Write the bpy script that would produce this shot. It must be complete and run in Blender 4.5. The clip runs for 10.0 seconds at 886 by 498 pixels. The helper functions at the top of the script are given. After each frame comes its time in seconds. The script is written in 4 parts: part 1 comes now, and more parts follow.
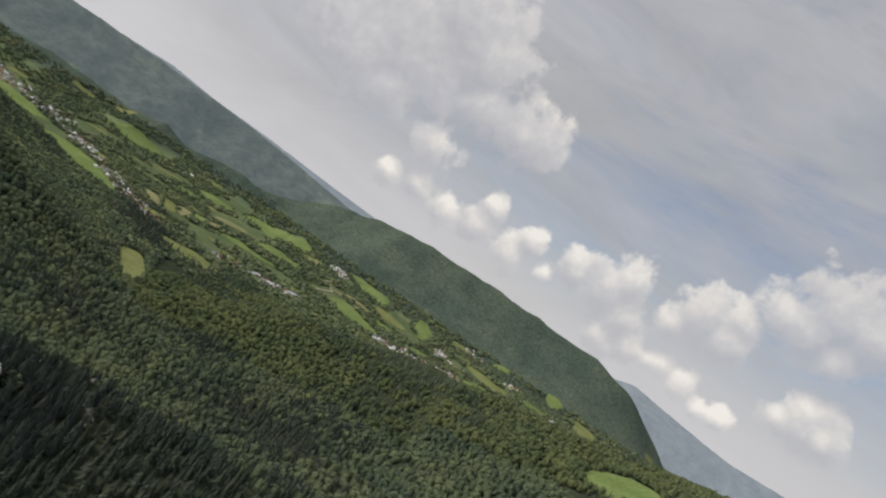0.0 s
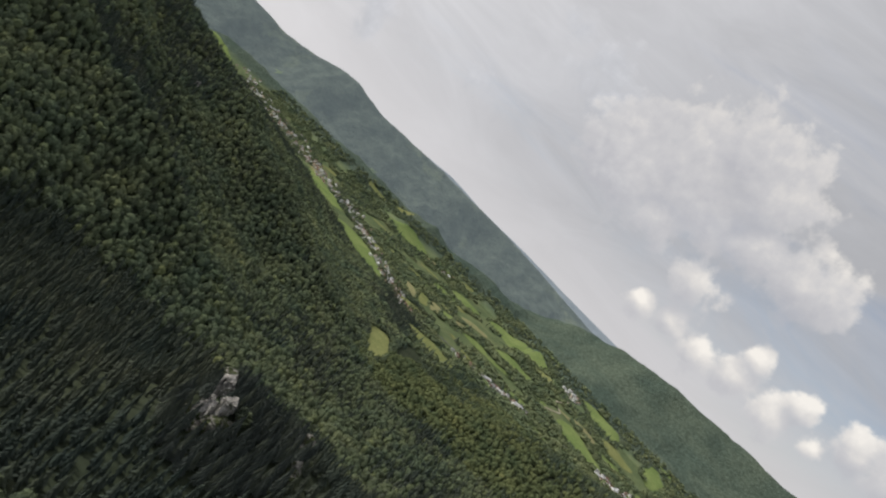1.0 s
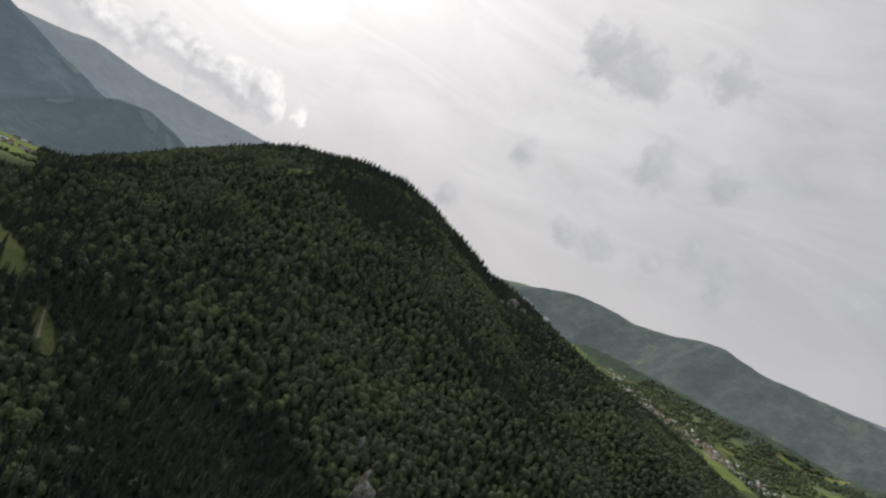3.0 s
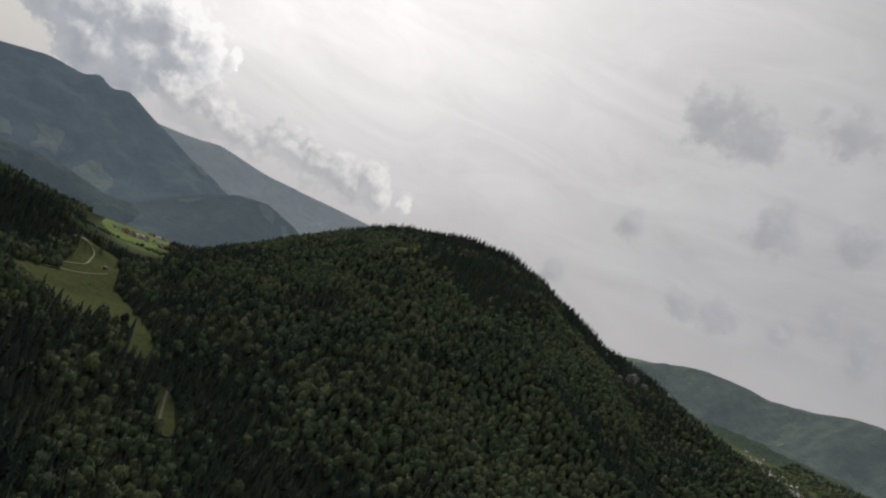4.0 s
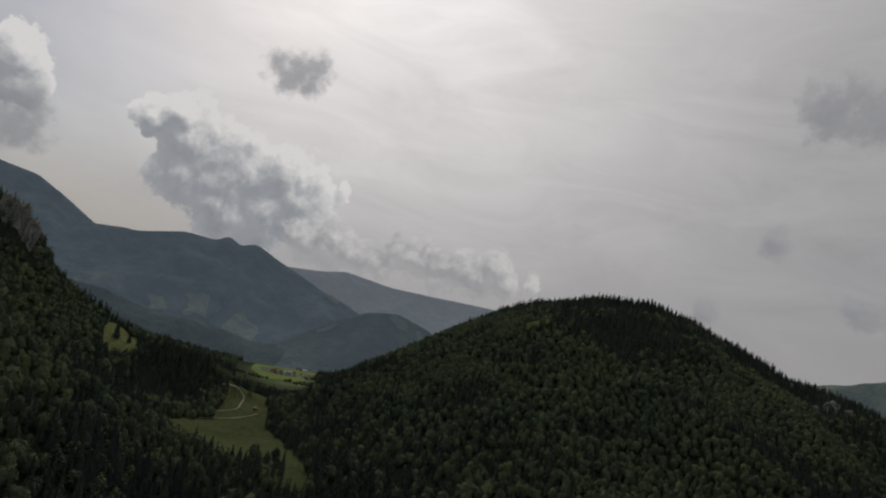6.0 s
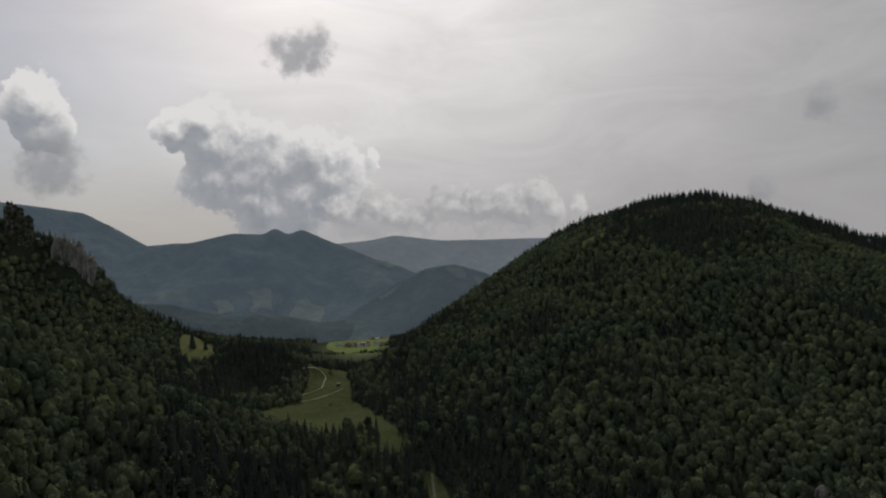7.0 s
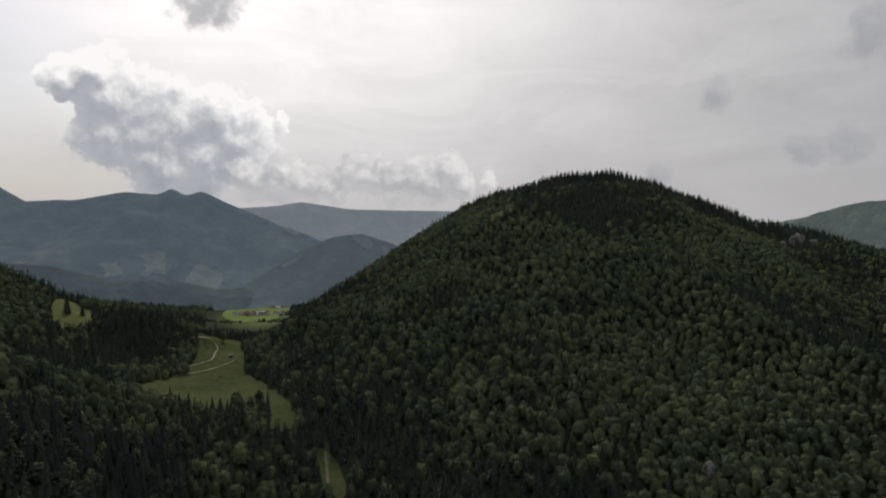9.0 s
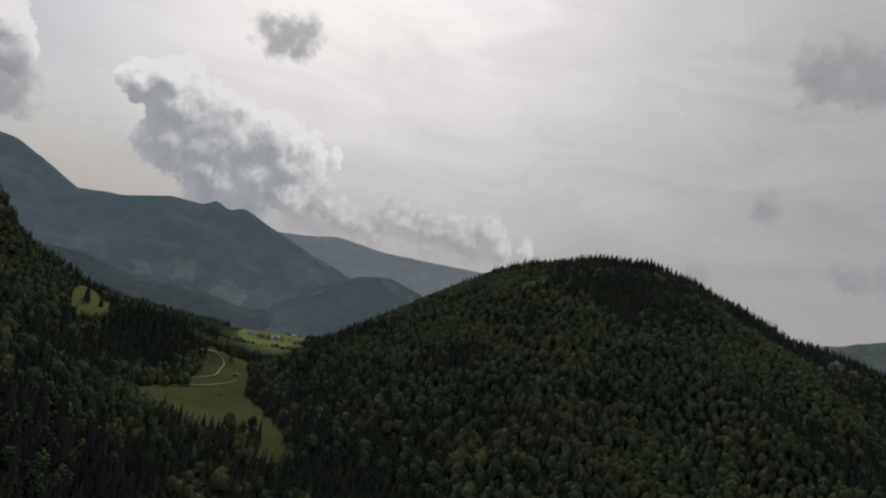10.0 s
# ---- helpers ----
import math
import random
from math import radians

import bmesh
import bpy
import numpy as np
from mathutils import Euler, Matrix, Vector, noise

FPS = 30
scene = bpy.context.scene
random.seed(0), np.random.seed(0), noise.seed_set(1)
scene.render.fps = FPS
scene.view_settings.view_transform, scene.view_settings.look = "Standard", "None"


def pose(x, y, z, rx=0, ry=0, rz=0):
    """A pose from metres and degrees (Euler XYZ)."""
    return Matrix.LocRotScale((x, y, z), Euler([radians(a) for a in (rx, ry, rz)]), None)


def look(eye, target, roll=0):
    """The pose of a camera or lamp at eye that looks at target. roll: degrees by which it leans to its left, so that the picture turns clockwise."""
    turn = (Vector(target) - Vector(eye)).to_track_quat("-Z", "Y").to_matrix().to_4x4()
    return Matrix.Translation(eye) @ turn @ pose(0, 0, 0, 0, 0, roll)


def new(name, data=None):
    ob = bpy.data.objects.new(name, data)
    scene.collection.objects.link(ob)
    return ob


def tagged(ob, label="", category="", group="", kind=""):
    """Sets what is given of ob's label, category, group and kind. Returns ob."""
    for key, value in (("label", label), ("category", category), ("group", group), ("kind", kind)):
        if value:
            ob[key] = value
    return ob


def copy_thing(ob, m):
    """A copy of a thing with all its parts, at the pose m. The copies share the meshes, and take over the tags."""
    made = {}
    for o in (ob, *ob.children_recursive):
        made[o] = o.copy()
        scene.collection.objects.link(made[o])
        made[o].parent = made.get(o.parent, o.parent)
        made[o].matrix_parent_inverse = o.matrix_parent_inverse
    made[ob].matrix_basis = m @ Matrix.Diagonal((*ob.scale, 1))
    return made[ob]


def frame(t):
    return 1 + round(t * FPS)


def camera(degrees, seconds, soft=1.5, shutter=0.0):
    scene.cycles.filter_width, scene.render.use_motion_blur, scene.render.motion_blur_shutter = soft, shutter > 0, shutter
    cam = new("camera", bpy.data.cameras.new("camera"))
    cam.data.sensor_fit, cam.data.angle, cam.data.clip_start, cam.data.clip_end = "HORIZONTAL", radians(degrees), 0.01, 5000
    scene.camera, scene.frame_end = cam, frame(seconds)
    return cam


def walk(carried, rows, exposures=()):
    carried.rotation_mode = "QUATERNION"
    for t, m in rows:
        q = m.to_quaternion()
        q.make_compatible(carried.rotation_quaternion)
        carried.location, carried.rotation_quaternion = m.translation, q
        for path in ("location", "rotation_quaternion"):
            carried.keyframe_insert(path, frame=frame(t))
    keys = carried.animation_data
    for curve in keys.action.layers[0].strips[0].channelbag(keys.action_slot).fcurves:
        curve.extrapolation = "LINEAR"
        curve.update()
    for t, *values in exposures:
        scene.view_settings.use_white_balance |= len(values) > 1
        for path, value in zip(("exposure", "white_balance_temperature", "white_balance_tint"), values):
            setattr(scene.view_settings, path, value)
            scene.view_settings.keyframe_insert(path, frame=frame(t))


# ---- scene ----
cam = camera(68.5, 10.0, soft=2.1, shutter=0.1)
# seconds, place in metres, turn in degrees
PATH = [
    (0.0, -111.0, -68.5, 36.5, 93.80, -33.92, -90.27),
    (0.5, -95.5, -74.5, 33.0, 91.09, -32.45, -76.40),
    (1.0, -79.5, -78.6, 30.2, 87.12, -43.54, -62.90),
    (1.5, -63.2, -80.1, 28.0, 85.36, -47.83, -52.48),
    (2.0, -49.4, -78.8, 24.3, 86.57, -45.63, -43.45),
    (2.5, -39.0, -74.5, 20.7, 87.30, -34.82, -32.61),
    (2.7, -35.7, -71.8, 19.1, 89.20, -30.94, -29.70),
    (3.8, -25.0, -49.9, 9.0, 91.92, -23.29, -15.87),
    (4.0, -22.8, -45.3, 7.4, 93.26, -24.24, -14.94),
    (4.5, -15.9, -34.6, 4.9, 96.08, -23.83, -14.32),
    (5.0, -9.0, -26.0, 4.1, 96.10, -17.56, -6.21),
    (5.2, -7.3, -23.6, 3.7, 96.78, -14.82, -3.16),
    (6.3, -2.6, -14.0, 1.7, 96.53, -6.15, -1.67),
    (6.5, -2.2, -12.0, 1.3, 95.10, -1.33, 0.06),
    (7.0, -1.2, -6.0, 0.4, 91.75, 2.43, 3.18),
    (7.5, 0.0, 0.0, -0.0, 89.60, 0.83, -0.08),
    (8.0, 1.0, 7.0, 0.0, 89.13, 5.51, -2.46),
    (8.5, 1.8, 15.0, -0.6, 89.90, 6.19, -1.31),
    (9.0, 2.4, 23.5, -1.4, 89.05, 0.26, -4.85),
    (9.5, 3.0, 32.5, -2.6, 91.29, -2.96, -5.82),
    (10.0, 3.8, 41.5, -4.2, 93.94, -10.40, -2.45),
]
EXPOSURES = [(0.0, 0.32, 6450, 11.5), (1.5, 0.46, 6450, 11.5), (2.0, 0.46, 6450, 11.5), (2.5, 0.42, 6450, 11.5), (2.7, 0.32, 6450, 11.5), (3.2, 0.05, 6450, 11.5), (3.8, -0.18, 6450, 11.5), (4.2, -0.3, 6450, 11.5), (5.0, -0.7, 6450, 11.5), (6.5, -0.82, 6450, 11.5), (7.0, -0.66, 6450, 11.5), (7.5, -0.4, 6450, 11.5), (8.0, -0.26, 6450, 11.5), (9.0, -0.24, 6450, 11.5), (9.5, -0.3, 6450, 11.5), (10.0, -0.58, 6450, 11.5)]
walk(cam, [(t, pose(*p)) for t, *p in PATH], EXPOSURES)

# ---------------------------------------------------------------- sky and sun
SUN_AZ, SUN_EL = -9.0, 39.0


def heading(az, el):
    """The way to an azimuth (degrees clockwise from +y) and a height above the horizon."""
    a, e = radians(az), radians(el)
    return Vector((math.sin(a) * math.cos(e), math.cos(a) * math.cos(e), math.sin(e)))


def at(eye, az, el, d):
    """The place d metres (level) from eye, on a bearing and at an elevation angle."""
    a = radians(az)
    return (eye[0] + d * math.sin(a), eye[1] + d * math.cos(a), eye[2] + d * math.tan(radians(el)))


sun = new("sun", bpy.data.lights.new("sun", "SUN"))
sun.data.energy, sun.data.angle, sun.data.color = 2.1, radians(8), (1.0, 0.95, 0.86)
sun.matrix_world = look(heading(SUN_AZ, SUN_EL) * 1000, (0, 0, 0))


class Nodes:
    """A short way to write node trees."""

    def __init__(self, tree):
        self.tree = tree
        tree.nodes.clear()

    def add(self, kind, out=0, settings=None, **inputs):
        node = self.tree.nodes.new(kind)
        for key, value in (settings or {}).items():
            setattr(node, key, value)
        for key, value in inputs.items():
            socket = node.inputs[int(key[1:])] if key[0] == "i" and key[1:].isdigit() else node.inputs[key.replace("_", " ")]
            if isinstance(value, bpy.types.NodeSocket):
                self.tree.links.new(value, socket)
            else:
                socket.default_value = value
        return node.outputs[out] if len(node.outputs) else node

    def math(self, op, a, b=0.0, c=0.0, clamp=False):
        return self.add("ShaderNodeMath", settings=dict(operation=op, use_clamp=clamp), i0=a, i1=b, i2=c)

    def vec(self, op, a, b, out=0):
        return self.add("ShaderNodeVectorMath", out, dict(operation=op), i0=a, i1=b)

    def noise(self, at_, scale, detail=4.0, rough=0.55, out=0, distort=0.0):
        return self.add("ShaderNodeTexNoise", out, Vector=at_, Scale=scale, Detail=detail, Roughness=rough, Distortion=distort)

    def ramp(self, fac, stops, mode="LINEAR"):
        node = self.tree.nodes.new("ShaderNodeValToRGB")
        node.color_ramp.interpolation = mode
        while len(node.color_ramp.elements) < len(stops):
            node.color_ramp.elements.new(0.5)
        for e, (p, c) in zip(node.color_ramp.elements, stops):
            e.position, e.color = p, (c if isinstance(c, tuple) else (c, c, c)) + (1.0,)
        self.tree.links.new(fac, node.inputs[0])
        return node.outputs[0]

    def step(self, v, lo, hi):
        return self.add("ShaderNodeMapRange", settings=dict(interpolation_type="SMOOTHSTEP"), Value=v, From_Min=lo, From_Max=hi)

    def mix(self, fac, a, b, blend="MIX"):
        return self.add("ShaderNodeMix", 2, dict(data_type="RGBA", blend_type=blend), i0=fac, i6=a, i7=b)


def rgb(r, g, b):
    return (r, g, b, 1.0)


# cumulus heaps: bearing, height, radius in degrees
BACKLIT = [(-22.5, 11.5, 2.5), (-25.0, 12.0, 1.7), (-23.1, 13.2, 1.5), (-20.4, 10.5, 3.0), (-21.3, 8.0, 3.0), (-17.3, 9.4, 3.5), (-14.5, 10.4, 2.5),
           (-12.7, 8.6, 3.0), (-15.1, 6.7, 2.7), (-18.3, 6.6, 2.7), (-11.5, 6.9, 2.0), (-35.0, 13.4, 2.1), (-34.7, 11.8, 1.8)]
LOW = [(-8.9, 5.4, 1.5), (-7.0, 4.8, 1.2), (-4.6, 4.6, 1.0), (-2.6, 6.0, 1.5), (-0.9, 5.6, 1.7), (0.6, 4.8, 1.4), (2.2, 5.2, 1.4), (3.8, 4.5, 1.2), (5.9, 6.2, 0.9), (6.3, 5.0, 1.2), (8.9, 5.3, 0.7), (-11.4, 5.0, 1.2)]
SOFT = [(-16.8, 19.1, 1.3), (-15.2, 18.7, 1.6), (-13.5, 19.2, 1.3), (-13.9, 17.7, 0.8), (-34.2, 9.2, 2.0), (31.2, 21.9, 2.2), (33.8, 21.3, 2.2),
           (35.5, 20.4, 1.2), (40.8, 23.1, 2.0), (40.5, 21.7, 1.2), (38.3, 15.0, 1.9), (39.7, 14.8, 1.2), (44.3, 15.8, 1.5), (27.7, 11.1, 1.0),
           (27.9, 12.4, 0.7), (36.8, 7.0, 1.4), (33.8, 6.7, 1.1), (41.7, 7.6, 1.0), (44.6, 9.3, 1.7), (46.3, 8.7, 1.5), (23.4, 5.4, 1.1),
           (47.5, 7.2, 1.2), (56.5, 10.6, 1.0), (60.7, 19.4, 1.5), (63.9, 18.0, 2.3), (67.0, 16.5, 2.3), (70.6, 14.4, 2.3)]
FRONTLIT = [(71.9, 14.1, 3.6), (76.0, 16.6, 4.4), (78.8, 20.2, 3.6), (82.8, 19.0, 2.8), (76.2, 12.2, 2.0), (88.6, 15.3, 2.4), (84.3, 15.4, 2.0),
           (82.6, 9.9, 1.8), (80.4, 6.3, 1.1), (83.0, 6.9, 1.1), (86.6, 6.0, 1.3), (89.4, 6.7, 1.4), (90.0, 8.9, 1.0), (93.2, 6.0, 1.4),
           (94.7, 8.2, 1.1), (96.5, 6.4, 1.0), (98.8, 8.2, 1.4), (101.9, 8.1, 2.2), (103.4, 9.7, 1.6), (104.2, 6.8, 1.6), (103.4, 4.5, 1.4),
           (105.8, 5.0, 1.2), (108.4, 5.1, 1.1), (111.0, 4.6, 1.1), (107.8, 8.6, 1.4), (109.4, 10.2, 1.8), (112.2, 9.7, 1.6), (112.5, 11.6, 1.2),
           (114.7, 13.4, 1.6), (117.0, 13.3, 2.2), (118.4, 15.5, 2.6), (120.7, 15.0, 2.4), (119.3, 12.2, 1.6), (119.6, 6.9, 1.8), (121.1, 6.5, 1.4),
           (118.2, 6.4, 1.2), (114.5, 3.9, 0.9), (112.7, 3.7, 0.9)]

world = bpy.data.worlds.new("sky")
scene.world = world
world.use_nodes = True
N = Nodes(world.node_tree)
way = N.add("ShaderNodeTexCoord", 0)
high = N.add("ShaderNodeSeparateXYZ", 2, i0=way)
# the clear sky above
clear = N.add("ShaderNodeTexSky", settings=dict(sky_type="NISHITA", sun_disc=False, sun_elevation=radians(SUN_EL), sun_rotation=radians(SUN_AZ), dust_density=2.5))
clear = N.vec("MULTIPLY", clear, (0.10, 0.10, 0.10))
# thin high cloud, drawn out in streaks, brightest round the sun
towards = N.vec("DOT_PRODUCT", way, tuple(heading(SUN_AZ, SUN_EL - 5)), 1)
aureole = N.math("POWER", N.math("MAXIMUM", towards, 0.0), 12.0)
halo = N.math("POWER", N.math("MAXIMUM", towards, 0.0), 2.0)
streak_way = N.vec("MULTIPLY", way, (1.0, 0.8, 3.2))
veil = N.noise(streak_way, 2.6, 6.0, 0.6, distort=0.6)
veil_amount = N.step(N.math("ADD", veil, N.math("MULTIPLY", N.math("MAXIMUM", towards, -0.2), 0.30)), 0.0, 0.60)
# the veil thins out towards the west
thinner = N.step(N.vec("DOT_PRODUCT", way, tuple(heading(-45, 22)), 1), 0.80, 0.98)
veil_amount = N.math("MULTIPLY", veil_amount, N.math("MULTIPLY_ADD", N.math("MULTIPLY", thinner, N.noise(streak_way, 4.0, 4.0, 0.6)), -1.0, 1.0))
veil_light = N.math("ADD", 0.35, N.math("ADD", N.math("MULTIPLY", aureole, 0.70), N.math("MULTIPLY", halo, 0.40)))
veil_light = N.math("MULTIPLY", veil_light, N.math("ADD", 0.78, N.math("MULTIPLY", N.noise(streak_way, 4.2, 6.0, 0.62, distort=0.9), 0.46)))
veil_colour = N.mix(halo, rgb(0.965, 0.982, 1.02), rgb(1.03, 1.0, 0.97))
veil_colour = N.vec("MULTIPLY", veil_colour, N.add("ShaderNodeCombineXYZ", i0=veil_light, i1=veil_light, i2=veil_light))
sky = N.mix(veil_amount, clear, veil_colour)
# the pale band above the horizon
low = N.step(N.math("ABSOLUTE", high), 0.22, 0.0)
sky = N.mix(N.math("MULTIPLY", low, 0.62), sky, rgb(0.56, 0.545, 0.54))


def heap(puffs, eye_way, swell):
    """How deep a way lies inside a group of heaps."""
    deep = None
    for az, el, r in puffs:
        off = N.vec("DISTANCE", eye_way, tuple(heading(az, el)), 1)
        off = N.math("SQRT", N.math("MULTIPLY_ADD", off, off, math.radians(0.4 * r * swell) ** 2))
        one = N.math("MULTIPLY_ADD", off, -1.0 / math.radians(r * swell), 1.08)
        deep = one if deep is None else N.math("SMOOTH_MAX", deep, one, 0.25)
    return deep


def billow(eye_way):
    """Cauliflower lumps over softer, larger forms, and torn edges."""
    soft = N.noise(eye_way, 15.0, 8.0, 0.58, distort=0.1)
    lumps = N.add("ShaderNodeTexVoronoi", 0, dict(feature="SMOOTH_F1", normalize=True), Vector=N.vec("ADD", eye_way, N.vec("MULTIPLY", N.noise(eye_way, 30.0, 3.0, out=1), (0.02, 0.02, 0.02))), Scale=28.0, Detail=2.0, Smoothness=0.35)
    ragged = N.math("MULTIPLY", N.math("SUBTRACT", N.noise(eye_way, 55.0, 6.0, 0.65), 0.5), 0.9)
    both = N.math("ADD", N.math("MULTIPLY", N.math("SUBTRACT", soft, 0.5), 1.5), N.math("MULTIPLY", N.math("SUBTRACT", 0.35, lumps), 1.15))
    return both, ragged


sunward = N.vec("ADD", way, tuple(Vector((0.006, 0.0, 0.015))))
above = N.vec("ADD", way, tuple(Vector((0.010, 0.0, 0.026))))
(form, torn), (form_sunward, torn_sunward) = billow(way), billow(sunward)
# puffs, their swelling, lumps, torn edges, edge width, tones, shade within, weight of whole heaps and of lumps in the shading, how far the bases melt away, cover
for puffs, swell, rough_, tear, edge, ramp, dull, whole, fine_, melt, cover in (
        (BACKLIT, 1.13, 0.9, 0.45, 0.12, [(0.0, (0.35, 0.38, 0.42)), (0.30, (0.46, 0.485, 0.52)), (0.5, (0.70, 0.71, 0.72)), (0.75, (1.14, 1.12, 1.09))], 0.34, 0.75, 0.66, 0.10, 0.97),
        (LOW, 1.5, 1.5, 1.0, 0.40, [(0.0, (0.45, 0.46, 0.48)), (0.35, (0.53, 0.535, 0.545)), (0.55, (0.70, 0.695, 0.69)), (0.8, (0.92, 0.905, 0.88))], 0.34, 0.35, 0.5, 0.40, 0.9),
        (SOFT, 1.3, 1.2, 1.1, 0.8, [(0.0, (0.36, 0.37, 0.39)), (0.5, (0.44, 0.45, 0.47)), (1.0, (0.56, 0.56, 0.57))], 0.30, 0.4, 0.6, 0.0, 0.8),
        (FRONTLIT, 1.5, 1.15, 0.55, 0.45, [(0.0, (0.37, 0.37, 0.39)), (0.35, (0.46, 0.455, 0.455)), (0.6, (0.57, 0.55, 0.52)), (0.9, (0.74, 0.705, 0.64))], 0.20, 0.95, 0.45, 0.38, 0.85)):
    inner = heap(puffs, way, swell)
    body = N.math("MULTIPLY_ADD", torn, tear, N.math("MULTIPLY_ADD", form, rough_, inner))
    small = N.math("MULTIPLY_ADD", N.math("SUBTRACT", torn, torn_sunward), tear, N.math("MULTIPLY", N.math("SUBTRACT", form, form_sunward), rough_))
    big = N.math("SUBTRACT", inner, heap(puffs, above, swell))
    thin = N.math("MULTIPLY", N.step(body, 0.5, 0.0), 0.24)
    tone = N.math("ADD", N.math("MULTIPLY_ADD", big, whole, N.math("ADD", dull, thin)), N.math("MULTIPLY", small, fine_))
    cover_ = N.math("MULTIPLY", N.step(body, 0.0, edge), N.math("SUBTRACT", cover, N.math("MULTIPLY", N.step(big, 0.12, -0.30), melt)))
    sky = N.mix(cover_, sky, N.ramp(tone, ramp))
N.add("ShaderNodeOutputWorld", Surface=N.add("ShaderNodeBackground", Color=sky, Strength=1.0))

# ---------------------------------------------------------------- materials


def material(name, build, rough=0.9, gloss=0.0):
    """build(N, place) gives the base colour and, if any, the height of the fine relief with its depth in metres."""
    mat = bpy.data.materials.new(name)
    mat.use_nodes = True
    n = Nodes(mat.node_tree)
    place = n.add("ShaderNodeNewGeometry", 0)
    colour, height, depth = build(n, place)
    inputs = dict(Base_Color=colour, Roughness=rough, Specular_IOR_Level=gloss)
    if height is not None:
        inputs["Normal"] = n.add("ShaderNodeBump", Strength=1.0, Distance=depth, Height=height)
    n.add("ShaderNodeOutputMaterial", Surface=n.add("ShaderNodeBsdfPrincipled", **inputs))
    return mat


def foliage(dark, mid, light, grain):
    def build(n, place):
        island = n.add("ShaderNodeNewGeometry", 8)
        tree = n.add("ShaderNodeAttribute", 2, dict(attribute_name="tree"))
        one = n.ramp(n.math("ADD", n.math("MULTIPLY", tree, 0.88), n.math("MULTIPLY", island, 0.12)), [(0.0, dark), (0.45, mid), (0.8, mid), (1.0, light)])
        leaves = n.noise(place, grain, 5.0, 0.75)
        stand = n.noise(place, 0.012, 3.0, 0.6)
        colour = n.mix(0.75, one, n.ramp(leaves, [(0.25, 0.70), (0.75, 1.25)]), "MULTIPLY")
        colour = n.mix(0.85, colour, n.ramp(stand, [(0.3, (0.66, 0.78, 0.78)), (0.72, (1.34, 1.26, 1.0))]), "MULTIPLY")
        return colour, leaves, 1.6
    return build


def wood_single(dark, mid, light, grain):
    def build(n, place):
        one = n.ramp(n.add("ShaderNodeObjectInfo", 5), [(0.0, dark), (0.6, mid), (1.0, light)])
        leaves = n.noise(place, grain, 3.0, 0.7)
        colour = n.mix(0.75, one, n.ramp(leaves, [(0.25, 0.78), (0.75, 1.18)]), "MULTIPLY")
        return colour, leaves, 1.0
    return build


BROAD = ((0.072, 0.087, 0.066), (0.112, 0.135, 0.088), (0.166, 0.190, 0.100), 0.45)
SPRUCE = ((0.056, 0.067, 0.061), (0.076, 0.090, 0.078), (0.102, 0.117, 0.090), 0.6)
M_BROAD = material("broadleaf_foliage", foliage(*BROAD), 0.8)
M_SPRUCE = material("conifer_foliage", foliage(*SPRUCE), 0.85)
# lighter copies of the forest colours, with distance haze painted in
M_BROAD_HAZED = material("valley_foliage", foliage((0.110, 0.134, 0.086), (0.140, 0.166, 0.100), (0.175, 0.196, 0.112), 0.3), 0.85)
M_SPRUCE_HAZED = material("valley_conifers", foliage((0.088, 0.112, 0.086), (0.108, 0.132, 0.096), (0.132, 0.154, 0.104), 0.3), 0.85)
M_BROAD_SHOULDER = material("olive_foliage", foliage((0.078, 0.096, 0.054), (0.104, 0.122, 0.064), (0.140, 0.154, 0.076), 0.4), 0.85)
M_BROAD1 = material("broadleaf_foliage_single", wood_single(*BROAD), 0.8)
M_SPRUCE1 = material("conifer_foliage_single", wood_single(*SPRUCE), 0.85)


def grassy(dark, light):
    def build(n, place):
        big, fine = n.noise(place, 0.01, 4.0, 0.6), n.noise(place, 0.16, 5.0, 0.65)
        colour = n.mix(1.0, n.ramp(big, [(0.3, dark), (0.7, light)]), n.ramp(fine, [(0.25, 0.7), (0.75, 1.25)]), "MULTIPLY")
        return colour, fine, 0.5
    return build


def floor_cover(n, place):
    """Dark forest floor, and pale scrub and grass where the land is farmed."""
    big, fine = n.noise(place, 0.012, 4.0, 0.6), n.noise(place, 0.16, 5.0, 0.65)
    open_land = n.add("ShaderNodeAttribute", 2, dict(attribute_name="open_land"))
    far_wood_ = n.add("ShaderNodeAttribute", 2, dict(attribute_name="closed_wood"))
    colour = n.ramp(big, [(0.3, (0.030, 0.038, 0.025)), (0.7, (0.048, 0.056, 0.035))])
    grass = n.ramp(n.noise(place, 0.006, 3.0), [(0.35, (0.088, 0.118, 0.058)), (0.65, (0.125, 0.144, 0.072))])
    grass = n.mix(n.step(big, 0.58, 0.40), grass, rgb(0.085, 0.112, 0.056))
    colour = n.mix(open_land, colour, grass)
    canopy = n.noise(place, 0.07, 3.0, 0.7)
    wood = n.mix(1.0, n.ramp(n.noise(place, 0.004, 4.0, 0.6), [(0.35, (0.050, 0.070, 0.056)), (0.65, (0.074, 0.094, 0.070))]), n.ramp(canopy, [(0.3, 0.6), (0.7, 1.3)]), "MULTIPLY")
    colour = n.mix(far_wood_, colour, wood)
    fine = n.math("ADD", fine, n.math("MULTIPLY", n.math("MULTIPLY", canopy, far_wood_), 14.0))
    return n.mix(1.0, colour, n.ramp(fine, [(0.25, 0.7), (0.75, 1.25)]), "MULTIPLY"), fine, 0.5


